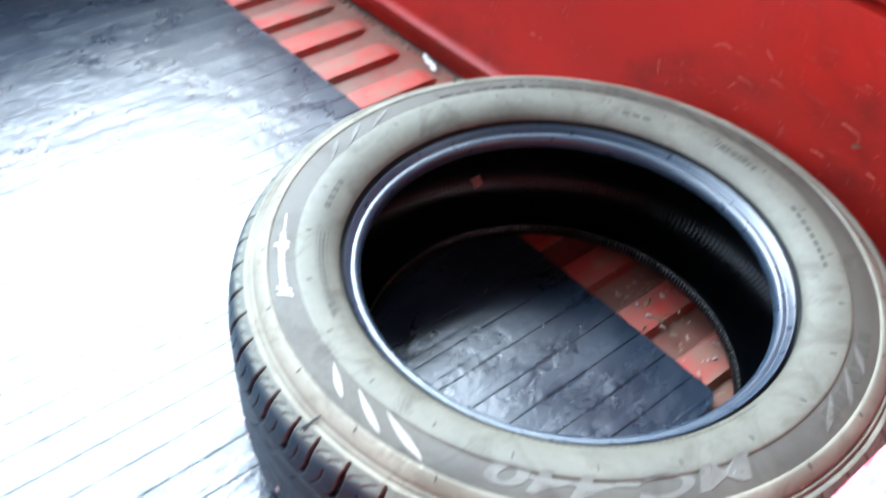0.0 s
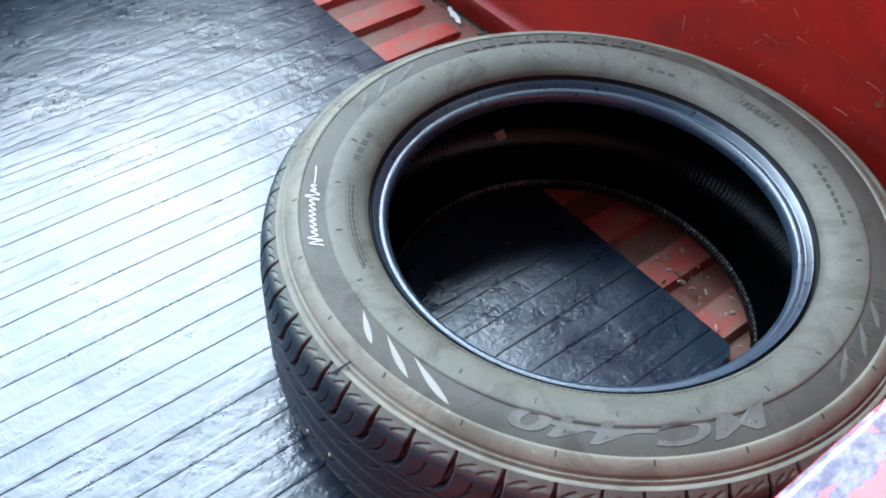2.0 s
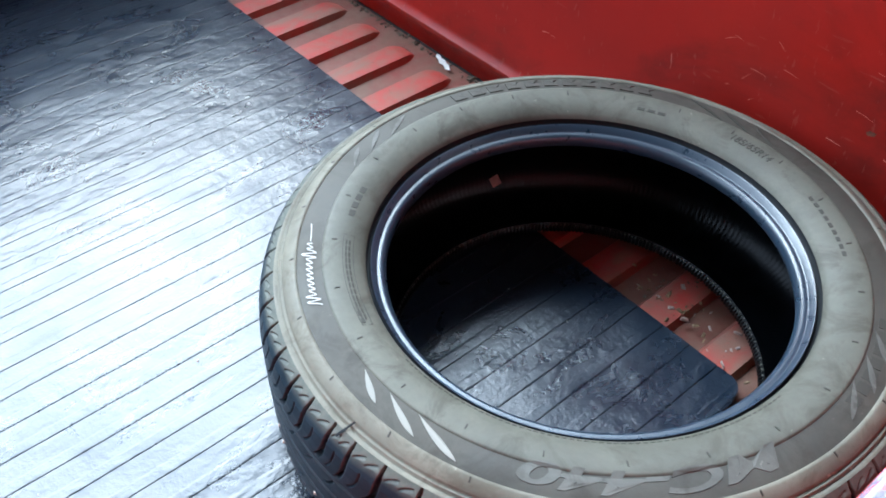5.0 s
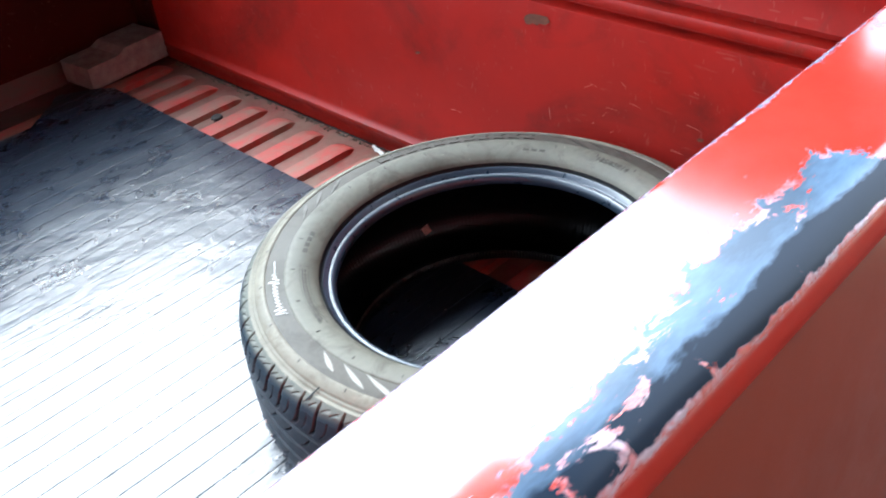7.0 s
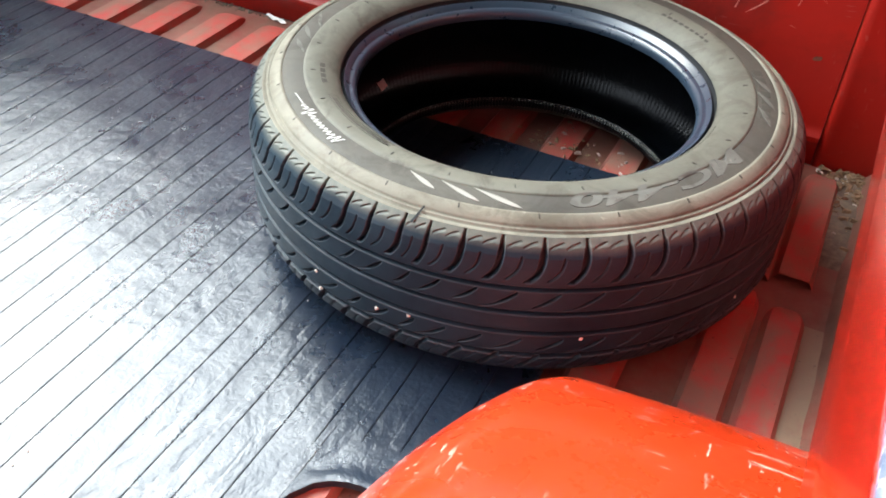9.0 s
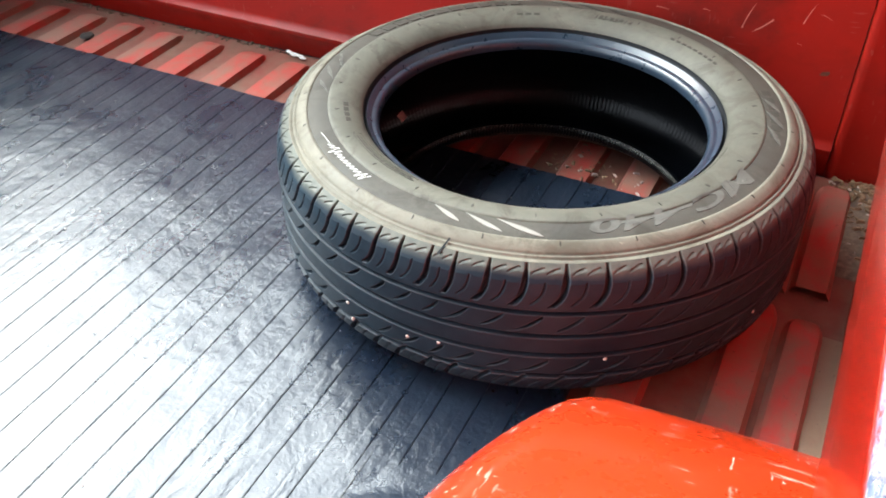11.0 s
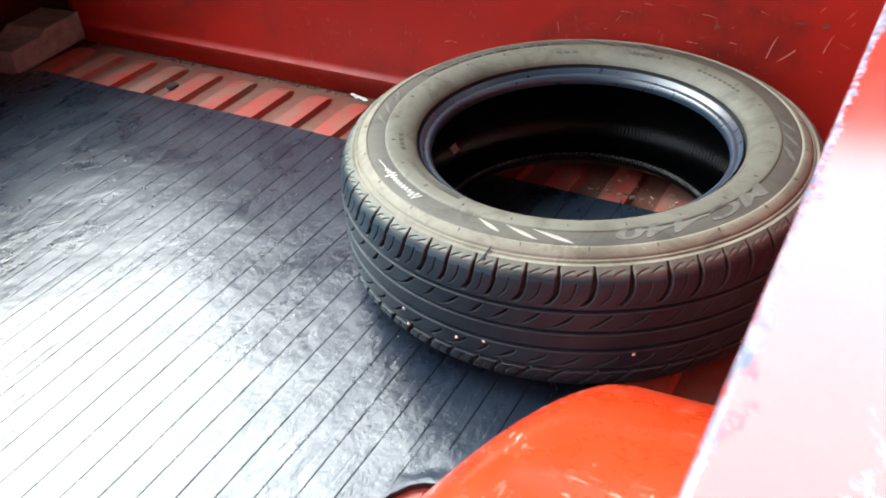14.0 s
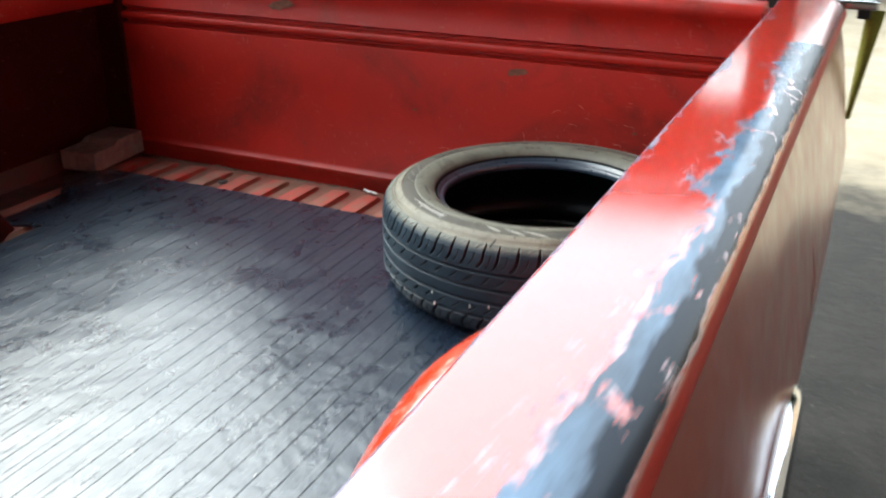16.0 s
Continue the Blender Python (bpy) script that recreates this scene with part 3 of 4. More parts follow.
# tailgate
G = GATE_Y
gate_profile = [(G + 0.003, -0.05), (G + 0.003, 0.004), (G - 0.001, 0.016), (G - 0.0075, 0.0255), (G - 0.0100, 0.0295), (G - 0.0095, 0.0345), (G - 0.003, 0.0395), (G, 0.046),
                (G + 0.001, 0.20), (G, 0.320), (G + 0.0005, 0.325), (G + 0.0170, 0.3285), (G + 0.0170, 0.3335), (G + 0.001, 0.338), (G - 0.001, 0.341),
                (G - 0.001, 0.350), (G + 0.0005, 0.353), (G + 0.0180, 0.3560), (G + 0.0180, 0.3615), (G + 0.004, 0.368), (G + 0.008, 0.388), (G + 0.010, 0.408),
                (G + 0.006, 0.424), (G - 0.006, 0.437), (G - 0.012, 0.446), (G - 0.012, 0.456), (G - 0.007, 0.463), (G + 0.005, 0.466), (G + 0.055, 0.466), (G + 0.068, 0.458),
                (G + 0.072, 0.43), (G + 0.070, 0.20), (G + 0.066, -0.05)]
gate = part("tailgate", extrude_profile("tailgate", gate_profile, FAR_X + 0.078, 0.290, RED, along="x", steps=36, closed=True, wave=0.0012), truck, "closed red tailgate with two pressed creases")
# solid dark strip stands in for the shade in the gap
part("gap_shade", box_mesh("gap_shade", (FAR_X + 0.02, 0.2792, -0.05), (WALL_X - 0.01, 0.2885, -0.0095), UNDER), truck, "dark strip standing in for the shade of the gap before the tailgate")


def jamb(side):
    """Corner post beside the tailgate."""
    s = 1 if side > 0 else -1
    x0 = 0.2905 if s > 0 else FAR_X + 0.0835
    x1 = WALL_X + 0.03 if s > 0 else FAR_X - 0.03
    pts = [(x0, G + 0.07), (x0, G + 0.006), (x0 + s * 0.0015, G + 0.0005), (x0 + s * 0.004, G - 0.0030), (x0 + s * 0.008, G - 0.0048), (x0 + s * 0.014, G - 0.0040), (x0 + s * 0.022, G - 0.0026), (x0 + s * 0.05, G - 0.002), (x1, G - 0.002), (x1, G + 0.07)]
    me = extrude_profile("corner_post", pts, -0.05, 0.452, RED if s > 0 else RED_SHADED, along="y", closed=True)
    # drawn out along y, then stood upright
    me.transform(Matrix(((1, 0, 0, 0), (0, 0, 1, 0), (0, 1, 0, 0), (0, 0, 0, 1))))
    me.flip_normals()
    return me


part("corner_post", jamb(1), truck)
part("corner_post", jamb(-1), truck)


# side walls: inner skin, rail cap and outer skin
def side_wall(s, base):
    """s = 1 for the near wall, -1 for the far one; base is the inner skin's x."""
    f = lambda d: base + s * d
    inner = [(f(0.006), -0.03), (f(0.004), 0.012), (f(0.0), 0.05), (f(-0.001), 0.20), (f(0.0), 0.34), (f(-0.004), 0.362), (f(-0.03), 0.376), (f(-0.061), 0.380)]
    me = extrude_profile("inner_skin", inner, FRONT_Y, G - 0.006, RED_WALL if s > 0 else RED_SHADED, steps=40, wave=0.0015)
    return me


def rail_cap(s, base):
    f = lambda d: base + s * d
    i0 = RAIL_IN - WALL_X
    pts = [(f(i0 + 0.003), 0.372), (f(i0), 0.376), (f(i0 - 0.0005), 0.41), (f(i0), RAIL_Z - 0.006), (f(i0 + 0.0002), RAIL_Z - 0.0036), (f(i0 + 0.0010), RAIL_Z - 0.0014), (f(i0 + 0.0026), RAIL_Z - 0.0002), (f(i0 + 0.0042), RAIL_Z), (f(i0 + 0.0060), RAIL_Z)]
    pts += [(f(i0 + 0.02), RAIL_Z), (f(i0 + 0.06), RAIL_Z + 0.0008), (f(i0 + 0.080), RAIL_Z + 0.0003), (f(i0 + 0.0945), RAIL_Z - 0.0016), (f(i0 + 0.1040), RAIL_Z - 0.0060), (f(i0 + 0.1105), RAIL_Z - 0.0130), (f(i0 + 0.1130), RAIL_Z - 0.0200), (f(i0 + 0.1135), RAIL_Z - 0.0265), (f(i0 + 0.1120), RAIL_Z - 0.0290), (f(i0 + 0.0990), RAIL_Z - 0.0295)]
    return extrude_profile("rail_cap", pts, FRONT_Y, 0.340, RAIL if s > 0 else RED, steps=60, wave=0.0006)


ARCH_R, ARCH_Z = 0.405, -0.19


def outer_skin(s, base):
    """Outside panel: rolls out under the rail, a character line, then tucks in; cut round the wheel."""
    f = lambda d: base + s * d
    prof = [(0.0385, 0.447), (0.043, 0.44), (0.050, 0.415), (0.062, 0.368), (0.076, 0.29), (0.087, 0.225), (0.0925, 0.200), (0.094, 0.192), (0.0905, 0.182), (0.089, 0.12), (0.090, 0.0), (0.086, -0.12), (0.074, -0.24), (0.060, -0.32)]
    ds, zs = [p[0] for p in prof][::-1], [p[1] for p in prof][::-1]
    n, m_ = 110, 26
    verts, faces = [], []
    for i in range(n + 1):
        y = FRONT_Y + (0.355 - FRONT_Y) * i / n
        low = -0.32
        if abs(y - AXLE_Y) < ARCH_R:
            low = max(low, ARCH_Z + math.sqrt(ARCH_R ** 2 - (y - AXLE_Y) ** 2))
        base_z = [0.447 + (low - 0.447) * k / m_ for k in range(m_ + 1)]
        for z in base_z:
            verts.append((f(float(np.interp(z, zs, ds))), y, z))
    for i in range(n):
        for k in range(m_):
            a = i * (m_ + 1) + k
            faces.append((a, a + 1, a + m_ + 2, a + m_ + 1))
    me = mesh_from("outer_skin", verts, faces, RED_OUT, True)
    if s < 0:
        me.flip_normals()
    return me


def arch_trim(s, base):
    """Bright moulding round the wheel opening."""
    verts, faces, n = [], [], 64
    for i in range(n + 1):
        a = math.pi * (-0.08 + 1.16 * i / n)
        cy, cz = math.cos(a), math.sin(a)
        for d, rr in ((0.086, -0.004), (0.101, -0.003), (0.104, 0.004), (0.102, 0.013), (0.092, 0.016), (0.084, 0.013)):
            verts.append((base + s * d, AXLE_Y + (ARCH_R + rr) * cy, ARCH_Z + (ARCH_R + rr) * cz))
    for i in range(n):
        for k in range(6):
            a, b = i * 6 + k, i * 6 + (k + 1) % 6
            faces.append((a, b, b + 6, a + 6))
    return mesh_from("wheel_arch_trim", verts, faces, CHROME, True)


def wheel_well(s, base):
    """Pressed wheel housing: an arch along the truck with a broad rounded crown."""
    verts, faces, n, m_ = [], [], 64, 28
    half, h, full, rad0, crown = 0.4486, 0.2408, 0.303, 0.124, 0.745
    for i in range(n + 1):
        u = math.sin((i / n - 0.5) * math.pi)
        y = AXLE_Y + 0.005 + half * u
        top = h * (1 - abs(u) ** 1.6) ** 0.5
        depth = full * (1 - 0.20 * u * u)
        rad = min(rad0, top * 0.8)
        zz = top - 0.010 - rad
        for k in range(m_ + 1):
            c = k / m_
            if c < 0.40:                                   # crown, from the side skin
                d, z = depth * crown * c / 0.40, top - 0.010 * (c / 0.40) ** 2
            elif c < 0.80:                                 # rounded corner
                a = (c - 0.40) / 0.40 * math.pi / 2
                d, z = depth * crown + depth * (0.997 - crown) * math.sin(a), top - 0.010 - rad * (1 - math.cos(a))
            else:                                          # flank, with a small turned-out foot
                q = (c - 0.80) / 0.20
                d, z = depth * 0.997 + 0.006 * max(0.0, q - 0.8) / 0.2, zz * (1 - q) + (VALLEY_Z - 0.004) * q
            dent = 0.0012 * noise.noise((y * 7, d * 9, z * 8))
            verts.append((base - s * (d - 0.004 + dent), y, max(z + dent, VALLEY_Z - 0.004)))
    for i in range(n):
        for k in range(m_):
            a = i * (m_ + 1) + k
            faces.append((a, a + 1, a + m_ + 2, a + m_ + 1))
    me = mesh_from("wheel_well", verts, faces, RED_WELL if s > 0 else RED_SHADED, True)
    if s > 0:
        me.flip_normals()
    return me


for s, base in ((1, WALL_X), (-1, FAR_X)):
    wall = part("side_wall", side_wall(s, base), truck, "red inner side wall" if s > 0 else "red inner side wall, its shade put into a darker red")
    part("rail_cap", rail_cap(s, base), wall, "faded red rail, rubbed through to blue-grey primer" if s > 0 else "red side rail")
    part("outer_skin", outer_skin(s, base), wall, "dull red outside panel")
    part("wheel_arch_trim", arch_trim(s, base), wall, "thin chrome wheel arch moulding")
    part("wheel_well", wheel_well(s, base), truck, "scuffed bright red wheel housing" if s > 0 else "red wheel housing, darkened for the far side's shade")

part("bulkhead", box_mesh("bulkhead", (FAR_X - 0.05, FRONT_Y - 0.04, -0.1), (WALL_X + 0.05, FRONT_Y, 0.46), RED, 0.01), truck, "red front wall of the truck bed")
part("chassis", box_mesh("chassis", (FAR_X + 0.25, FRONT_Y, -0.30), (WALL_X - 0.25, 0.25, -0.03), UNDER, 0.02), truck, "dark chassis under the bed")


def road_wheel():
    prof = [(0.20, -0.085), (0.25, -0.095), (0.30, -0.09), (0.325, -0.07), (0.33, 0.0), (0.325, 0.07), (0.30, 0.09), (0.25, 0.095), (0.20, 0.085)]
    return lathe("tyre", prof, TREAD, 72), lathe("rim", [(0.0, 0.05), (0.06, 0.055), (0.09, 0.03), (0.16, 0.02), (0.19, 0.075), (0.20, 0.085), (0.20, -0.085), (0.0, -0.07)], CHROME, 48)


tyre_me, rim_me = road_wheel()
for s, x in ((1, WALL_X - 0.03), (-1, FAR_X + 0.03)):
    for y in (AXLE_Y,):
        at = pose(x, y, GROUND_Z + 0.33, 0, 90 * s, 0)
        wheel = part("wheel", tyre_me, truck, "road wheel with a black tyre", at)
        part("rim", rim_me, wheel, "chrome rim", at)


# ---- rubber mat: lengthwise ribs, cut corners, a round cut-out by the wheel housing ----
def build_mat():
    per, x_ref = 0.0343, -0.4605
    # one period, from the left: (offset, height); a low bar with a sharp shaded right flank and a fine crease
    shape = ((0.0000, 0.0), (0.0022, 0.00025), (0.0100, 0.0003), (0.0119, 0.0002), (0.0123, -0.0010), (0.0127, -0.0010), (0.0131, 0.0), (0.0240, 0.0))
    lo, hi = -1.195, 0.124
    xs = [(lo, 0.0, 0), (hi, 0.0, 0)]
    k0 = int((lo - x_ref) / per) - 2
    for k in range(k0, k0 + 46):
        for dx, dz in shape:
            x = x_ref - 0.0127 + per * k + dx
            if lo < x < hi:
                xs.append((x, dz, k))
    xs += [(x, 0.0, 0) for x in (-1.175, -1.160, -1.130, -1.1105, -1.1095, -1.0005, -0.9995, -0.0086, -0.0079, 0.106, 0.110, 0.114, 0.117, 0.120, 0.122)]
    xs.sort()

    def upper(x):
        return float(np.interp(x, [-1.195, -1.16, -1.13, 0.106, 0.114, 0.120, 0.124], [0.030, 0.088, 0.117, 0.113, 0.110, 0.103, 0.088]))

    def lower(x):
        if x < -1.11:
            return float(np.interp(x, [-1.195, -1.17, -1.14, -1.11], [0.022, 0.002, -0.036, -0.070]))
        if x < -1.0:
            return -0.235 + 0.008 * math.sin(x * 90)
        if x > -0.008:
            cx, cy, r = 0.045, -0.472, 0.052
            return cy + math.sqrt(max(0.0, r * r - (x - cx) ** 2)) if x < cx else -0.420
        return FRONT_Y + 0.03

    ny = 150
    verts, faces = [], []
    for x, dz, k in xs:
        y0, y1 = lower(x), upper(x)
        y2 = max(-0.36, y0 + 0.02)
        xc = x_ref + per * k
        end = min(-0.374, -0.400 + 0.60 * max(0.0, xc + 0.015)) if xc > -0.034 and dz else -9
        for j in range(ny + 1):
            w = j / ny
            y = y0 + (y2 - y0) * w / 0.4 if w < 0.4 else y2 + (y1 - y2) * (w - 0.4) / 0.6
            fade = min(1.0, max(0.0, (y - end) / 0.004)) if end > -9 else 1.0
            wobble = 0.0014 * noise.noise((x * 5.0, y * 4.0, 1.0)) + 0.0004 * noise.noise((x * 17, y * 13, 4.0))
            drift = 0.0012 * noise.noise((x * 2.0, y * 6.0, 9.0)) + 0.0006 * noise.noise((x * 30, y * 22, 2.0)) if lo + 0.01 < x < hi - 0.03 else 0.0
            lift = 0.0025 * math.exp(-(((x - 0.045) ** 2 + (y + 0.472) ** 2) ** 0.5 - 0.054) ** 2 / 0.00012) if x > -0.03 and y < -0.36 else 0.0
            verts.append((x + drift, y, MAT_TOP + dz * fade + wobble + lift))
    n, c = len(verts), ny + 1
    for i in range(len(xs) - 1):
        for j in range(ny):
            a = i * c + j
            faces.append((a, a + c, a + c + 1, a + 1))
    # the cut edges and the underside
    floor_z = RIB_TOP + 0.0006
    verts += [(x, y, floor_z) for x, y, z in verts]
    for i in range(len(xs) - 1):
        for j in (0, ny):
            a, b = i * c + j, (i + 1) * c + j
            faces.append((a, b, b + n, a + n) if j else (b, a, a + n, b + n))
    for i in (0, len(xs) - 1):
        for j in range(ny):
            a, b = i * c + j, i * c + j + 1
            faces.append((a, b, b + n, a + n) if i == 0 else (b, a, a + n, b + n))
    return mesh_from("rubber_mat", verts, faces, MAT)


mat_me = build_mat()
thing("rubber_mat", mat_me, kind="", label="worn black rubber mat with lengthwise ribs on the truck floor", category="rubber mat")

# ---- the loose tyre ----
TY = (-0.001, -0.004)
TR, TOPZ, BOTZ = 0.2845, 0.1859, 0.0095
MIDZ = (TOPZ + BOTZ) / 2
tyre = thing("loose_tyre", at=(TY[0], TY[1], 0), label="used car tyre without a wheel, dusty grey sidewall, lying flat", category="tyre")
TYM = pose(TY[0], TY[1], 0)

SIDE = [(0.1750, 0.1512), (0.1742, 0.1562), (0.1762, 0.1608), (0.1798, 0.1634), (0.1815, 0.1624), (0.1832, 0.1634), (0.1862, 0.1688), (0.1872, 0.1691), (0.1884, 0.1648), (0.1904, 0.1642),
        (0.1912, 0.1726), (0.1930, 0.1754), (0.1952, 0.1774), (0.2000, 0.1803), (0.2060, 0.1833), (0.2140, 0.1850), (0.2200, 0.1858), (0.2245, 0.1859), (0.2262, 0.1856), (0.2270, 0.1845)]
BANDP = [(0.2270, 0.1845), (0.2340, 0.1845), (0.2420, 0.1837), (0.2478, 0.1823)]
OUTERP = [(0.2478, 0.1823), (0.2486, 0.1834), (0.2510, 0.1831), (0.2555, 0.1806), (0.2588, 0.1784), (0.2600, 0.1772), (0.2608, 0.1748), (0.2618, 0.1765), (0.2632, 0.1755), (0.2640, 0.1730), (0.2650, 0.1742), (0.2680, 0.1735)]
ALLP = SIDE + BANDP[1:] + OUTERP[1:]


def side_z(r):
    return float(np.interp(r, [p[0] for p in ALLP], [p[1] for p in ALLP]))


def flip(profile):
    return [(r, 2 * MIDZ - z) for r, z in reversed(profile)]


bead = part("bead", lathe("bead", SIDE[:8], BEAD, 240), tyre, "smooth blue-black bead ring", TYM)
part("rim_groove", lathe("rim_groove", SIDE[7:11], GROOVE, 240), tyre, "groove between bead and sidewall, its shade put into a dark colour", TYM)
sidewall = part("sidewall", lathe("sidewall", SIDE[10:], SIDEWALL, 240), tyre, "dusty grey-brown sidewall", TYM)
band = part("sidewall_band", lathe("sidewall_band", BANDP, BAND, 240), tyre, "darker band with moulded lettering", TYM)
part("shoulder_ring", lathe("shoulder_ring", OUTERP, OUTER, 240), tyre, "", TYM)
part("lower_sidewall", lathe("lower_sidewall", flip(ALLP), SIDEWALL, 160), tyre, "", TYM)

liner_half = [(0.1752, 0.1508), (0.1800, 0.1536), (0.1905, 0.1626), (0.2050, 0.1728), (0.2250, 0.1773), (0.2450, 0.1738), (0.2600, 0.1640), (0.2680, 0.1450), (0.2715, 0.1220), (0.2720, MIDZ)]
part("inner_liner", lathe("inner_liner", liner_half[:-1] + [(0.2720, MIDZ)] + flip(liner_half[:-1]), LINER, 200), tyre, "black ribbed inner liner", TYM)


def scallop_ring():
    """Notched edge of the lower bead."""
    verts, faces, n, pr = [], [], 1080, [(0.1760, 0.0460), (0.1738, 0.0400), (0.1744, 0.0350), (0.1800, 0.0330)]
    for i in range(n):
        a = 2 * math.pi * i / n
        bumpy = 0.0018 if i % 4 < 2 else 0.0
        for k, (r, z) in enumerate(pr):
            verts.append(((r - (bumpy if k in (1, 2) else 0)) * math.cos(a), (r - (bumpy if k in (1, 2) else 0)) * math.sin(a), z + (bumpy if k == 1 else 0)))
    for i in range(n):
        j = (i + 1) % n
        for k in range(3):
            faces.append((i * 4 + k, j * 4 + k, j * 4 + k + 1, i * 4 + k + 1))
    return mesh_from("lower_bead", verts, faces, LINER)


def bead_nibs():
    """Fine pale moulding nibs along the edge of the lower bead."""
    verts, faces, n = [], [], 132
    for i in range(n):
        a = 2 * math.pi * (i + 0.25 * math.sin(i * 7.3)) / n
        c, s_ = math.cos(a), math.sin(a)
        b, h = len(verts), 0.0016 + 0.0006 * math.sin(i * 3.1)
        for dr, dt, dz in ((0, -1, 0), (0, 1, 0), (0.0022, 1, 0), (0.0022, -1, 0), (0, -0.6, h), (0, 0.6, h), (0.0016, 0.6, h), (0.0016, -0.6, h)):
            r = 0.1746 + dr
            verts.append((r * c - dt * 0.0011 * s_, r * s_ + dt * 0.0011 * c, 2 * MIDZ - 0.1512 + dz))
        faces += [tuple(b + q for q in f) for f in ((4, 5, 6, 7), (0, 1, 5, 4), (1, 2, 6, 5), (2, 3, 7, 6), (3, 0, 4, 7))]
    return mesh_from("bead_nibs", verts, faces, LETTER)


part("bead_nibs", bead_nibs(), tyre, "fine pale nibs along the lower bead", TYM)
part("lower_bead", scallop_ring(), tyre, "notched lower bead edge", TYM)


def tread_mesh():
    """Tread with curved shoulder slots in uneven pitches, two rows of slashes, four ring grooves and a plain centre rib."""
    rng = random.Random(5)
    steps = [6.0, 6.5, 5.6, 5.9, 6.4, 5.2, 6.1, 4.7, 6.2, 6.6, 7.1, 7.3, 7.5, 6.5, 5.9, 6.0]
    while sum(steps) < 350:
        steps.append(rng.choice((5.0, 6.0, 6.4, 7.2)))
    steps.append(360 - sum(steps))
    starts = -131.0 + np.concatenate([[0], np.cumsum(steps)])
    n = 2400
    deg = -131.0 + 360.0 * np.arange(n) / n
    phase = np.interp(deg, starts, np.arange(len(starts)))
    zt, zb = 0.1735, 2 * MIDZ - 0.1735
    z = np.concatenate([np.linspace(zt, 0.1640, 26), np.linspace(0.1632, 0.1355, 38), np.linspace(0.1350, 0.1265, 14), np.linspace(0.1258, 0.1085, 40), np.linspace(0.1080, 0.1010, 12),
                        np.linspace(0.0990, 0.0870, 5), np.linspace(0.0855, 0.0785, 12), np.linspace(0.0778, 0.0595, 36), np.linspace(0.0590, 0.0525, 12), np.linspace(0.0515, zb, 24)])
    base = np.interp(z, [zb, 0.029, 0.037, 0.047, 0.060, MIDZ, 0.137, 0.150, 0.160, 0.168, zt], [0.2680, 0.2740, 0.2795, 0.2825, 0.2840, TR, 0.2840, 0.2826, 0.2800, 0.2748, 0.2680])
    T, Z = np.meshgrid(phase, z, indexing="ij")
    R = np.tile(base, (n, 1))
    depth = np.zeros_like(R)

    def slot(centre, half, lo, hi, d, soft=0.0012, edge=0.030):
        ph = (T - centre + 0.5) % 1.0 - 0.5
        inz = np.clip((Z - lo) / soft, 0, 1) * np.clip((hi - Z) / soft, 0, 1)
        return d * np.clip((half - np.abs(ph)) / edge, 0, 1) * inz

    # shoulder slots: straight from the edge, bowed over at the foot; a fine sipe between two of them
    low = np.clip((0.170 - Z) / 0.0325, 0, 1)
    bend = -0.05 * low - 0.30 * low ** 4
    depth = np.maximum(depth, slot(bend, 0.040 + 0.040 * np.clip((0.1720 - Z) / 0.010, 0, 1) + 0.02 * low ** 4, 0.1372, 0.1745, 0.0062))
    depth = np.maximum(depth, slot(bend - 0.10 * low ** 4 + 0.5, 0.028 + 0.02 * low ** 4, 0.1392, 0.1610, 0.0024, edge=0.02))
    for off in (-0.21, 0.17):                                 # short curved cuts by the edge
        ph = (T - 0.5 - off + 0.5) % 1.0 - 0.5
        line = np.abs(Z - 0.1690 - ph * 0.0100 + ph * ph * 0.016)
        depth = np.maximum(depth, 0.0018 * np.clip((0.0009 - line) / 0.0005, 0, 1) * np.clip((0.175 - np.abs(ph)) / 0.05, 0, 1))
    # slashes of the two inner rows, rising to one side; every other one runs on as a thin arc
    for z0, z1, shift in ((0.1085, 0.1270, -0.50), (0.0595, 0.0745, -0.28)):
        whole = np.floor(T - shift)
        ph = (T - shift) % 1.0
        run = np.where(whole % 2 == 0, 0.02, 0.34)
        line = np.abs(Z - z0 - (z1 - z0) * ph ** 2.0)
        half = np.interp(ph, [0.30, 0.45, 0.62, 0.85, 0.97, 1.0], [0.0007, 0.0011, 0.0019, 0.0022, 0.0015, 0.0]) * np.clip((ph - run) / 0.06, 0, 1)
        depth = np.maximum(depth, np.interp(ph, [0, 0.45, 0.62, 1], [0.0020, 0.0026, 0.0056, 0.0056]) * np.clip((half - line) / 0.0007, 0, 1))
    bend2 = 0.50 * np.clip((Z - 0.026) / 0.027, 0, 1) ** 1.7 - 0.35
    depth = np.maximum(depth, slot(bend2, 0.085, zb + 0.002, 0.0535, 0.0055))
    depth = np.maximum(depth, slot(bend2 + 0.5, 0.032, 0.030, 0.0525, 0.0024))
    # ring grooves, the lower lip sloped and raised to catch the light
    for c, w in ((0.1312, 0.0019), (0.1052, 0.0021), (0.0822, 0.0021), (0.0562, 0.0021)):
        up = np.clip((c + w - Z) / 0.0007, 0, 1)
        down = np.clip((Z - (c - w - 0.0016)) / 0.0026, 0, 1)
        depth = np.maximum(depth, 0.0066 * np.minimum(up, down)) - 0.0012 * np.clip(1 - np.abs(Z - (c - w - 0.0024)) / 0.0012, 0, 1)
    R = R - depth
    A = np.radians(np.tile(deg[:, None], (1, len(z))))
    P = np.stack([R * np.cos(A), R * np.sin(A), Z], -1).reshape(-1, 3)
    m_ = len(z)
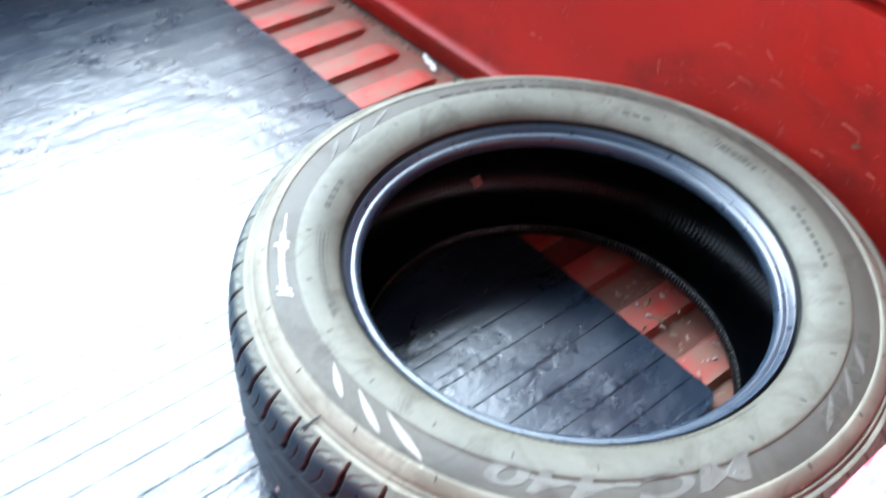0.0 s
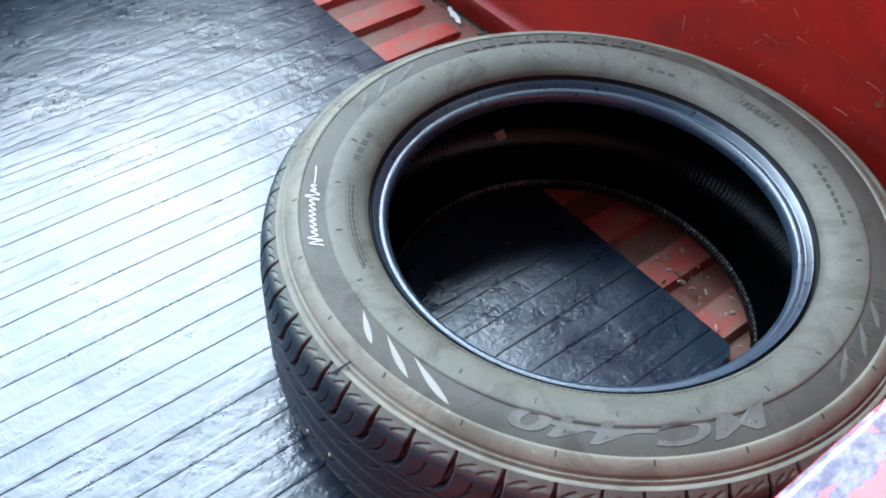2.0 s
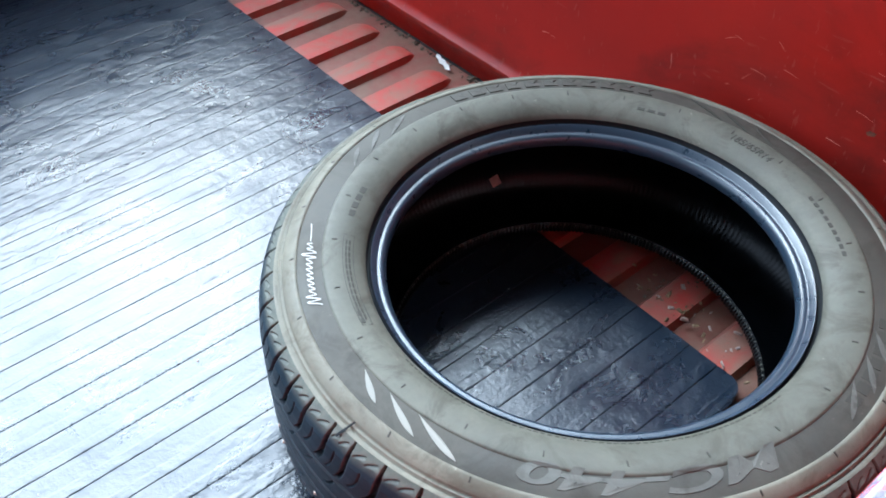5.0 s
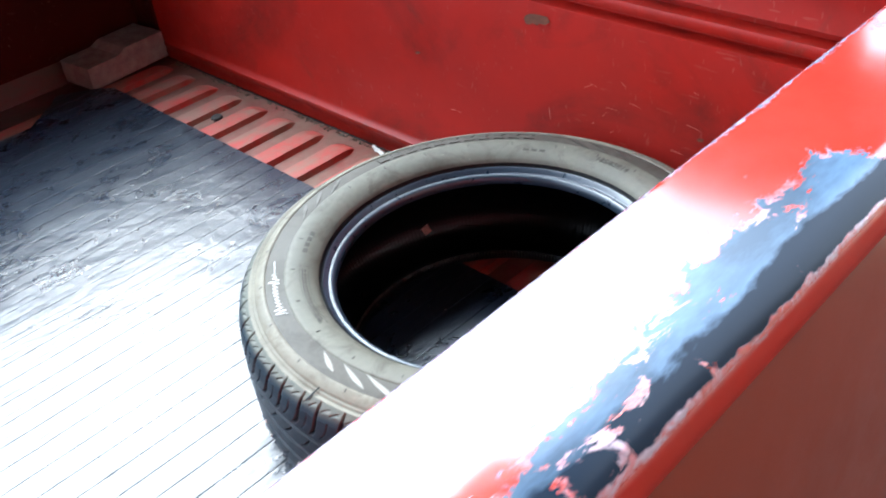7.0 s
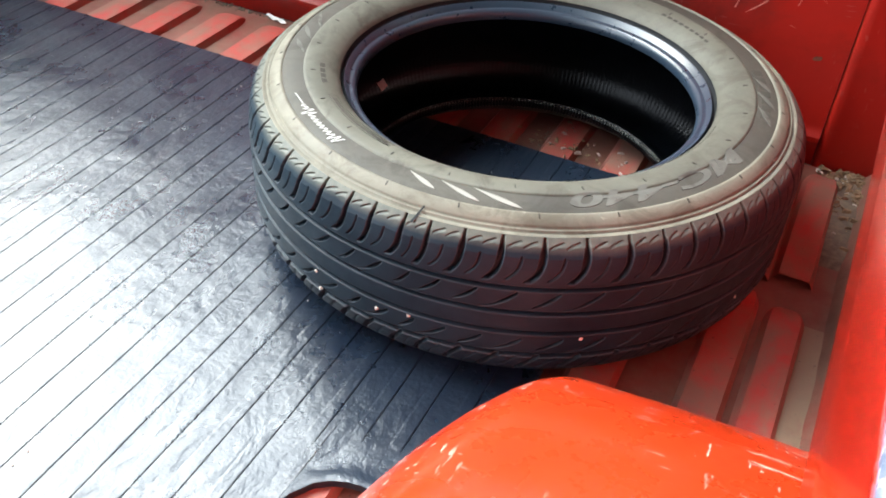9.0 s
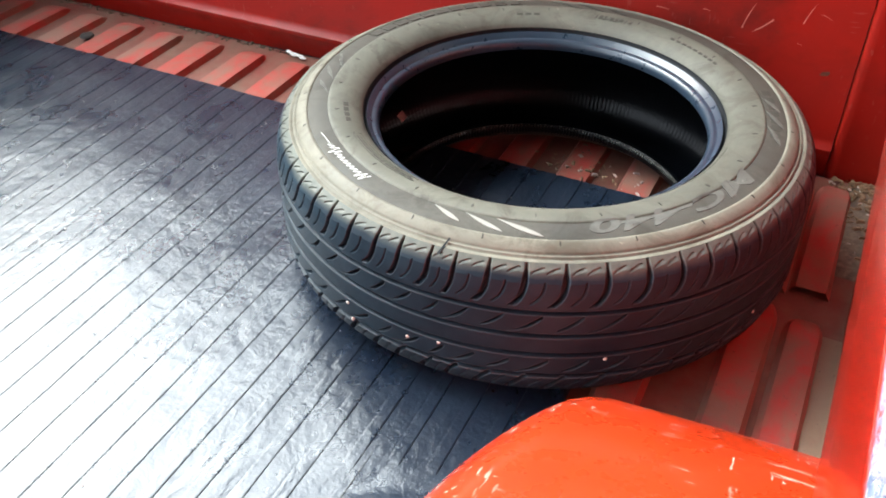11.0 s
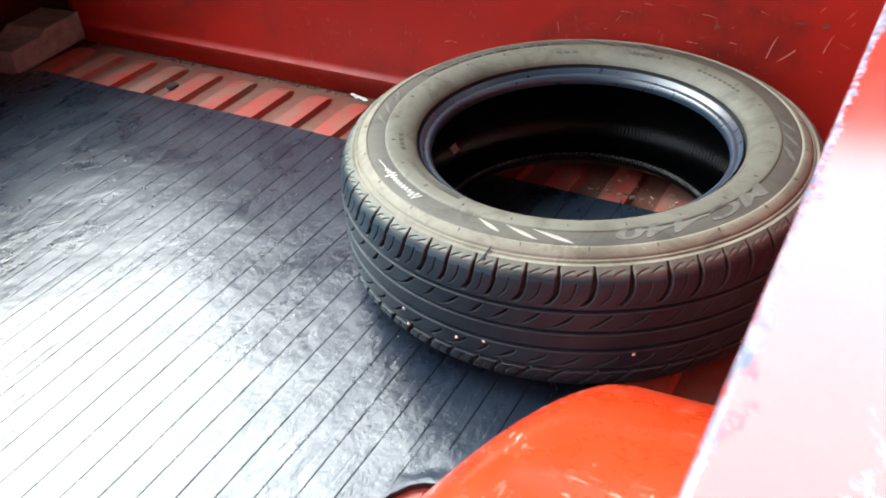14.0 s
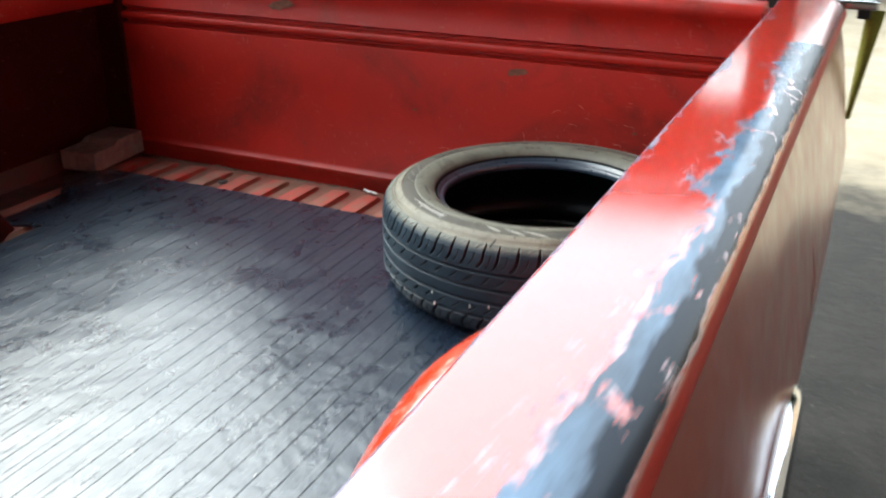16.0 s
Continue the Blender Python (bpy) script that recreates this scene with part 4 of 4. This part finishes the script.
    i, k = np.meshgrid(np.arange(n), np.arange(m_ - 1), indexing="ij")
    j = (i + 1) % n
    F = np.stack([i * m_ + k, i * m_ + k + 1, j * m_ + k + 1, j * m_ + k], -1).reshape(-1, 4)
    return mesh_from("tread", P.tolist(), F.tolist(), TREAD, True)


tread = part("tread", tread_mesh(), tyre, "black tread with worn shoulder blocks", TYM)


def polar(r, deg, lift=0.0):
    a = radians(deg)
    return (r * math.cos(a), r * math.sin(a), side_z(r) + lift)


def letters(name, text, size, r_base, deg0, deg1, mat, lift, bold=0.0):
    """Built-in lettering bent round the sidewall, tops outwards, read clockwise from deg0 to deg1."""
    cu = bpy.data.curves.new(name, "FONT")
    cu.body, cu.size, cu.extrude, cu.resolution_u = text, size, 0.0005, 5
    cu.shear, cu.offset = 0.22, bold
    tmp = new(name + "_source", cu)
    me = bpy.data.meshes.new_from_object(tmp.evaluated_get(bpy.context.evaluated_depsgraph_get()))
    bpy.data.objects.remove(tmp)
    co = np.empty(len(me.vertices) * 3)
    me.vertices.foreach_get("co", co)
    co = co.reshape(-1, 3)
    u = (co[:, 0] - co[:, 0].min()) / np.ptp(co[:, 0])
    r = r_base + co[:, 1] / co[:, 1].max() * size * 0.72
    a = np.radians(deg0 + (deg1 - deg0) * u)
    z = np.interp(r, [p[0] for p in ALLP], [p[1] for p in ALLP]) + np.where(co[:, 2] > 0, lift, -0.0008)
    me.vertices.foreach_set("co", np.stack([r * np.cos(a), r * np.sin(a), z], -1).ravel())
    me.materials.clear()
    me.materials.append(mat)
    me.update()
    return me


part("model_lettering", letters("model_lettering", "MC-440", 0.0245, 0.2240, -13.5, -59.5, LETTER, 0.0005, 0.0007), band, "raised grey letters MC-440", TYM)
part("size_lettering", letters("size_lettering", "185/65R14", 0.0105, 0.2085, 93.5, 81.0, LETTER_DARK, 0.0005), sidewall, "small moulded tyre size", TYM)


def patch_on(name, outline, mat, lift):
    """A thin raised shape on the sidewall from (r, degrees) corners."""
    n = len(outline)
    verts = [polar(r, d, -0.0006) for r, d in outline] + [polar(r, d, lift) for r, d in outline]
    faces = [tuple(range(n, 2 * n))] + [(i, (i + 1) % n, n + (i + 1) % n, n + i) for i in range(n)]
    me = mesh_from(name, verts, faces, mat)
    bm = bmesh.new()
    bm.from_mesh(me)
    bmesh.ops.recalc_face_normals(bm, faces=bm.faces)
    bm.to_mesh(me)
    bm.free()
    return me


def leaf(r0, d0, r1, d1, fat):
    """A pointed leaf-shaped mark from its inner tip to its blunt outer end."""
    pts_l, pts_r = [], []
    arc = 0.236 * radians(d1 - d0)
    ln = math.hypot(r1 - r0, arc)
    pr, pd = -arc / ln, (r1 - r0) / ln
    for i in range(11):
        u = i / 10
        w = fat * 0.0028 * math.sin(math.pi * u ** 1.35) ** 0.8
        r, d = r0 + (r1 - r0) * u, d0 + (d1 - d0) * u
        pts_l.append((r + w * pr, d + math.degrees(w * pd / 0.236)))
        pts_r.append((r - w * pr, d - math.degrees(w * pd / 0.236)))
    return pts_l + pts_r[::-1][1:-1]


def leaves(rows, mat, label):
    for r0, d0, r1, d1, fat in rows:
        part("leaf_mark", patch_on("leaf_mark", leaf(r0, d0, r1, d1, fat), mat, 0.0007), band, label, TYM)


leaves(((0.2285, -93.8, 0.2415, -86.6, 0.85), (0.2280, -86.4, 0.2440, -77.3, 0.85), (0.2275, -79.4, 0.2450, -69.0, 0.95)), WHITE_MARK, "white leaf-shaped mark")
leaves(((0.2285, -155.6, 0.2420, -162.5, 0.8), (0.2280, -163.0, 0.2440, -170.5, 0.8), (0.2275, -170.3, 0.2430, -178.3, 0.8)), LETTER, "pale leaf-shaped mark")
leaves(((0.2285, 84.4, 0.2420, 91.4, 0.8), (0.2280, 91.8, 0.2450, 100.6, 0.8), (0.2275, 98.8, 0.2460, 108.8, 0.8)), LETTER_DARK, "moulded leaf-shaped mark")
leaves(((0.2285, 24.4, 0.2420, 17.5, 0.8), (0.2280, 17.0, 0.2440, 9.5, 0.8), (0.2275, 9.7, 0.2430, 1.7, 0.8)), LETTER, "moulded leaf-shaped mark")

# the maker's script: a plain slanted zigzag stroke, tall at its start and near its end, with a long tail
bmv, bmf = [], []


def stroke(points, half):
    """A thin flat line over the sidewall through (r, degrees) points, given in world metres of the tyre."""
    for q, (r, d) in enumerate(points):
        r1, d1 = points[min(q + 1, len(points) - 1)]
        r0, d0 = points[max(q - 1, 0)]
        dr, da = r1 - r0, 0.237 * radians(d1 - d0)
        ln = math.hypot(dr, da) or 1.0
        for sgn in (-1, 1):
            bmv.append(polar(r + sgn * half * da / ln, d - sgn * math.degrees(half * dr / ln / 0.237), 0.0008))
        if q:
            k = len(bmv)
            bmf.append((k - 4, k - 3, k - 1, k - 2))


zig, up = [], False
for q in range(25):
    u = q / 24
    tall = 0.0062 if q < 4 else 0.0070 if 18 <= q <= 20 else 0.0027
    zig.append((0.2368 + (tall if up else -tall * 0.75), -112.4 - 17.5 * u - (0.55 if up else -0.35)))
    up = not up
fine = []
for (r0, d0), (r1, d1) in zip(zig, zig[1:]):
    for q in range(5):
        w = (1 - math.cos(math.pi * q / 5)) / 2
        fine.append((r0 + (r1 - r0) * w, d0 + (d1 - d0) * q / 5))
stroke(fine, 0.00055)
stroke([(0.2372 + 0.0022 * u * u, -130.2 - 5.2 * u) for u in (0.0, 0.2, 0.4, 0.6, 0.8, 1.0)], 0.00045)
part("script_mark", mesh_from("script_mark", bmv, bmf, SCRIPT), band, "thin white wavy script mark", TYM)

# the maker's raised name: plain upright bars
for k in range(11):
    d = 168.5 - 4.75 * k
    part("name_bar", patch_on("name_bar", [(0.2315, d), (0.2440, d), (0.2440, d - 3.4), (0.2380, d - 2.2), (0.2315, d - 3.4)], BAND, 0.0010), band, "", TYM)
# unreadable small print: plain bars
for d0, count, r, w, hgt in ((-139.5, 4, 0.2055, 2.0, 0.0050), (28.0, 7, 0.2310, 2.6, 0.0095), (66.0, 9, 0.2090, 1.5, 0.0030), (120.0, 3, 0.2050, 2.0, 0.0030), (-104.5, 2, 0.2060, 1.4, 0.0028)):
    for k in range(count):
        d = d0 - (w + 0.9) * k
        part("print_bar", patch_on("print_bar", [(r, d), (r + hgt, d), (r + hgt, d - w), (r, d - w)], LETTER_DARK, 0.0004), sidewall if r < 0.227 else band, "", TYM)
for r in (0.2035, 0.2062):
    for k in range(13):
        d = -105.5 - 2.0 * k
        part("print_bar", patch_on("print_bar", [(r, d), (r + 0.0016, d), (r + 0.0016, d - 1.6), (r, d - 1.6)], LETTER_DARK, 0.0003), sidewall, "", TYM)
fr = []
for r, d in ((0.2010, -104.0), (0.2010, -133.0), (0.2095, -133.0), (0.2095, -104.0)):
    fr.append((r, d))
for (r0, d0), (r1, d1) in zip(fr, fr[1:] + fr[:1]):
    n = max(1, int(abs(d1 - d0)))
    ol = [(r0 + (r1 - r0) * i / n, d0 + (d1 - d0) * i / n) for i in range(n + 1)]
    t_ = 0.0004
    if d0 == d1:
        ol = [(r0, d0), (r1, d0), (r1, d0 + 0.15), (r0, d0 + 0.15)]
    else:
        ol = ol + [(r + t_, d) for r, d in reversed(ol)]
    part("print_frame", patch_on("print_frame", ol, LETTER_DARK, 0.0004), sidewall, "", TYM)
# thin print ring by the bead, and moulding pins
for k in range(60):
    d = -92 + 1.5 * k
    part("print_bar", patch_on("print_bar", [(0.1955, d), (0.1968, d), (0.1968, d + 1.0), (0.1955, d + 1.0)], LETTER_DARK, 0.0003), sidewall, "", TYM)
for k in range(24):
    d = 15 * k + 4
    part("mould_pin", patch_on("mould_pin", [(0.2150, d), (0.2195, d + 0.1), (0.2195, d + 0.35), (0.2150, d + 0.3)], LETTER_DARK, 0.0006), sidewall, "", TYM)
    part("mould_pin", patch_on("mould_pin", [(0.2505, d + 5), (0.2540, d + 5.1), (0.2540, d + 5.35), (0.2505, d + 5.3)], LETTER_DARK, 0.0006), sidewall, "", TYM)

# small square sticker low on the inner liner, leaning with it
sk = mesh_from("sticker", [(0.2622 + 0.406 * w, u, 0.0380 + 0.914 * w) for u, w in ((-0.0075, -0.0035), (0.0030, -0.0078), (0.0075, 0.0035), (-0.0030, 0.0078))], [(0, 1, 2, 3)], STICKER)
part("sticker", sk, tyre, "small faded paper sticker inside the tyre", TYM @ pose(0, 0, 0, 0, 0, 153.6))


# ---- small things ----
def lump(name, size, mat, seed, sub=2, flat=1.0, at=None):
    bm = bmesh.new()
    bmesh.ops.create_icosphere(bm, subdivisions=sub, radius=1.0)
    for v in bm.verts:
        k = 1 + 0.35 * noise.noise(v.co * 1.3 + Vector((seed * 3.1, seed, 0)))
        v.co = Vector((v.co.x * size * k, v.co.y * size * k, v.co.z * size * k * flat))
    me = bpy.data.meshes.new(name)
    bm.to_mesh(me)
    bm.free()
    me.materials.append(mat)
    return me


for k, (deg, z) in enumerate(((-22.4, 0.0690), (-56.4, 0.0752), (-87.0, 0.0760), (-93.4, 0.0705), (-107.0, 0.0560), (-108.0, 0.0740))):
    r = TR - 0.0012
    part("grit", lump("grit", 0.0024, GRIT, k, 1), tyre, "", pose(TY[0] + r * math.cos(radians(deg)), TY[1] + r * math.sin(radians(deg)), z))

# a short knife cut across the shoulder edge
cut = [(0.2600, -87.0), (0.2740, -88.2), (0.2742, -87.7), (0.2600, -86.6)]
part("shoulder_cut", mesh_from("shoulder_cut", [(r * math.cos(radians(d)), r * math.sin(radians(d)), q) for (r, d), q in zip(cut, (0.1790, 0.1702, 0.1702, 0.1790))], [(0, 1, 2, 3)], GROOVE), tyre, "short dark cut", TYM)


def brick():
    """Cement block, chipped, with a dip across its top."""
    bm = bmesh.new()
    bmesh.ops.create_cube(bm, size=1.0)
    bmesh.ops.subdivide_edges(bm, edges=list(bm.edges), cuts=9, use_grid_fill=True)
    for v in bm.verts:
        p = Vector((v.co.x * 0.098, v.co.y * 0.190, v.co.z * 0.056))
        edge = sum(abs(c) > 0.44 for c in v.co)
        n_ = noise.noise(p * 38.0)
        p *= 1 - 0.012 * (edge >= 2) - 0.012 * n_
        if v.co.z > 0.4 and v.co.y < -0.04:
            p.z -= 0.009
        v.co = p + Vector((0, 0, 0.028))
    me = bpy.data.meshes.new("cement_block")
    bm.to_mesh(me)
    bm.free()
    me.materials.append(CONCRETE)
    return me


blk = thing("cement_block", brick(), kind="", label="small grey cement block in the corner of the truck bed", category="block")
blk.matrix_basis = pose(-1.219, 0.178, RIB_TOP, 0, 0, 6)

# paint flake at the tailgate seam
flv = []
for i in range(9):
    u = i / 8
    w = 0.0045 * math.sin(math.pi * min(1, 0.12 + u * 0.86)) + 0.001 * math.sin(i * 2.3)
    flv += [(-0.022 + 0.044 * u, 0.0035 - 0.012 * u - w, 0.002 + 0.0015 * math.sin(i * 1.7)), (-0.022 + 0.044 * u, 0.0035 - 0.012 * u + w, 0.003 + 0.001 * math.cos(i))]
flf = [(2 * i, 2 * i + 1, 2 * i + 3, 2 * i + 2) for i in range(8)]
flake = thing("paint_flake", mesh_from("paint_flake", flv, flf, PAPER), kind="", label="curled white paint flake by the tailgate seam", category="paint flake")
flake.matrix_basis = pose(-0.507, 0.2690, VALLEY_Z + 0.0035)


def litter(name, count, area, mat, seed, sizes, z, label, category):
    """Loose bits too many to count: chips, twigs and leaf crumbs in one mesh."""
    rng = random.Random(seed)
    verts, faces = [], []
    for _ in range(count):
        x, y = area(rng)
        a, L = rng.random() * 6.28, rng.uniform(*sizes)
        w, h = L * rng.uniform(0.15, 0.7), L * rng.uniform(0.1, 0.4)
        c, s_ = math.cos(a), math.sin(a)
        tilt = rng.uniform(-0.3, 0.3)
        b = len(verts)
        for dx, dy, dz in ((-1, -1, 0), (1, -0.7, 0), (0.8, 1, 0), (-0.9, 0.8, 0), (-0.6, -0.5, 1), (0.5, -0.5, 1), (0.6, 0.5, 1), (-0.5, 0.6, 1)):
            px, py = dx * L / 2, dy * w / 2
            verts.append((x + c * px - s_ * py, y + s_ * px + c * py, z + h * dz + max(0, tilt * px)))
        faces += [tuple(b + q for q in f) for f in ((4, 5, 6, 7), (0, 1, 5, 4), (1, 2, 6, 5), (2, 3, 7, 6), (3, 0, 4, 7))]
    return thing(name, mesh_from(name, verts, faces, mat), kind="stuff", label=label, category=category)


litter("leaf_litter", 150, lambda g: (g.gauss(0.345, 0.018) if g.random() < 0.5 else g.uniform(0.300, 0.358), 0.279 - abs(g.gauss(0, 0.05))), DRY, 3, (0.003, 0.014), VALLEY_Z + 0.003, "dry leaf crumbs and chips in the bed corner", "leaf litter")
litter("pale_chips", 46, lambda g: (g.uniform(0.30, 0.362), 0.279 - abs(g.gauss(0, 0.06))), GRIT, 5, (0.003, 0.008), VALLEY_Z + 0.003, "pale chips among dry litter in the bed corner", "chips")
litter("seam_dirt", 340, lambda g: (g.uniform(-1.15, 0.28), g.gauss(0.2735, 0.0028)), SOIL, 8, (0.003, 0.009), VALLEY_Z + 0.0005, "dark crumbs along the tailgate seam", "dirt")
litter("leaf_crumbs", 28, lambda g: (g.gauss(0.02, 0.045), g.gauss(0.150, 0.016)), DRY, 11, (0.0015, 0.009), RIB_TOP + 0.0005, "dry leaf crumbs on the floor inside the tyre", "leaf crumbs")
litter("dark_crumbs", 26, lambda g: (g.gauss(-0.015, 0.014), g.gauss(0.165, 0.015)), SOIL, 12, (0.002, 0.006), RIB_TOP + 0.0005, "dark crumbs on the floor inside the tyre", "crumbs")
litter("straw_bits", 13, lambda g: (g.gauss(0.045, 0.032), g.gauss(0.148, 0.014)), STICKER, 17, (0.003, 0.010), RIB_TOP + 0.001, "pale straw bits on the floor inside the tyre", "straw")
litter("mat_grit", 90, lambda g: (g.uniform(-0.95, 0.0), g.uniform(-1.0, 0.1)), GRIT, 14, (0.0012, 0.003), MAT_TOP + 0.0006, "fine pale grit scattered on the rubber mat", "grit")

# soil caked in the side gutter
sv, sf, n = [], [], 30
for i in range(n + 1):
    y = 0.277 - 0.20 * i / n
    for k in range(7):
        x = 0.322 + 0.046 * k / 6
        hgt = 0.006 * math.sin(math.pi * (k + 0.3) / 6.6) * (0.5 + 0.5 * noise.noise((x * 60, y * 40, 0))) * min(1.0, (n - i) / 6)
        sv.append((x + 0.003 * noise.noise((y * 50, k, 0)), y, VALLEY_Z + 0.0008 + max(0.0, hgt)))
for i in range(n):
    for k in range(6):
        a = i * 7 + k
        sf.append((a, a + 7, a + 8, a + 1))
thing("caked_soil", mesh_from("caked_soil", sv, sf, SOIL, True), kind="stuff", label="dark dry soil caked in the floor gutter", category="soil")

# tan dust lying along the side gutter
dv, df, n = [], [], 60
for i in range(n + 1):
    y = -0.030 - 0.62 * i / n
    left = 0.3290 + 0.006 * noise.noise((0, y * 18, 0)) + 0.003 * noise.noise((4, y * 60, 0))
    for k in range(6):
        x = left + (0.3680 - left) * k / 5
        edge = math.sin(math.pi * min(1.0, (k + 0.15) / 5.2))
        dv.append((x, y, VALLEY_Z + 0.0003 + 0.0045 * edge * (0.55 + 0.45 * noise.noise((x * 50, y * 30, 2))) * min(1.0, i / 5, (n - i) / 5) + (0.006 if k == 5 else 0.0)))
for i in range(n):
    for k in range(5):
        p0 = i * 6 + k
        df.append((p0, p0 + 6, p0 + 7, p0 + 1))
thing("gutter_dust", mesh_from("gutter_dust", dv, df, DUST, True), kind="stuff", label="tan dust drifted along the floor gutter", category="dust")

# rust and dirt spots on the tailgate
SPOTS = ((-0.168, 0.303, 0.020, 0.008), (-0.735, 0.398, 0.030, 0.012), (0.258, 0.133, 0.0050, 0.0034), (-0.40, 0.20, 0.005, 0.003), (0.217, 0.226, 0.0045, 0.0032), (0.081, 0.206, 0.0042, 0.003), (0.186, 0.226, 0.006, 0.0018))
for k, (x, z, w, h) in enumerate(SPOTS):
    bm = bmesh.new()
    bmesh.ops.create_circle(bm, cap_ends=True, radius=1.0, segments=22)
    for v in bm.verts:
        q = 1 + 0.5 * noise.noise((v.co.x * 2.4 + k * 5, v.co.y * 2.4, 0))
        v.co = Vector((v.co.x * w * q + v.co.y * w * 0.5, 0, v.co.y * h * q))
    me = bpy.data.meshes.new("rust_spot")
    bm.to_mesh(me)
    bm.free()
    me.materials.append(RUST)
    part("rust_spot", me, gate, "brown rust spot", pose(x, G - 0.0028 if z < 0.35 else G + 0.0045, z))


# scratches on the tailgate: thin tapering scrapes, each from (x, z) to (x, z)
def scratch(x0, z0, x1, z1, w):
    n, vs = 8, []
    ln = math.hypot(x1 - x0, z1 - z0)
    px, pz = -(z1 - z0) / ln, (x1 - x0) / ln
    for i in range(n + 1):
        u = i / n
        hw = w * 0.5 * (1 - u) ** 0.6 * (0.7 + 0.6 * noise.noise((i * 0.9 + x0 * 90, z0 * 70, 0))) + 0.0001
        bow = 0.03 * ln * math.sin(math.pi * u)
        cx, cz = x0 + (x1 - x0) * u + px * bow, z0 + (z1 - z0) * u + pz * bow
        vs += [(cx - px * hw, 0, cz - pz * hw), (cx + px * hw, 0, cz + pz * hw)]
    return mesh_from("scratch", vs, [(2 * i, 2 * i + 1, 2 * i + 3, 2 * i + 2) for i in range(n)], BARE)


SCRATCHES = [(0.150, 0.172, 0.161, 0.205, 0.0024), (0.185, 0.189, 0.163, 0.169, 0.0034), (0.219, 0.190, 0.229, 0.217, 0.0013), (0.042, 0.179, 0.058, 0.178, 0.0015), (0.100, 0.187, 0.110, 0.185, 0.0015),
             (-0.340, 0.121, -0.328, 0.124, 0.0026), (-0.324, 0.123, -0.318, 0.122, 0.0018), (-0.149, 0.181, -0.147, 0.163, 0.0011)]
rng = random.Random(40)
for _ in range(18):                                           # finer scuffs about the height where loads rub
    x, z, a = rng.uniform(-0.10, 0.25), rng.gauss(0.215, 0.030), rng.uniform(-0.7, 1.2)
    ln = rng.uniform(0.004, 0.020)
    SCRATCHES.append((x, z, x + ln * math.cos(a), z + ln * math.sin(a), rng.uniform(0.0004, 0.0008)))
for row in SCRATCHES:
    part("scratch", scratch(*row), gate, "pale scratch", pose(0, G - 0.0026, 0))

# strap hanging at the rear corner
strap = thing("ratchet_strap", at=(0.44, 0.40, 0.45), label="yellow-green strap with a chrome buckle hanging at the truck's rear corner", category="strap")
wv = []
for i in range(13):
    u = i / 12
    w = 0.016 * (1 - 0.75 * u)
    cx, cz = 0.470 - 0.016 * u, 0.452 - 0.20 * u
    wv += [(cx - w, 0.405 + 0.006 * math.sin(u * 5), cz), (cx + w, 0.408 + 0.006 * math.sin(u * 5 + 0.4), cz)]
me = mesh_from("webbing", wv, [(2 * i, 2 * i + 1, 2 * i + 3, 2 * i + 2) for i in range(12)], WEBBING, True)
bm = bmesh.new()
bm.from_mesh(me)
bmesh.ops.solidify(bm, geom=list(bm.faces), thickness=0.002)
bm.to_mesh(me)
bm.free()
part("webbing", me, strap, "yellow-green webbing")
part("buckle", box_mesh("buckle", (0.398, 0.352, 0.458), (0.474, 0.412, 0.474), CHROME, 0.005, 3), strap, "chrome buckle")
part("latch", box_mesh("latch", (0.440, 0.372, 0.440), (0.462, 0.410, 0.4585), BLACK, 0.003), strap, "black latch")
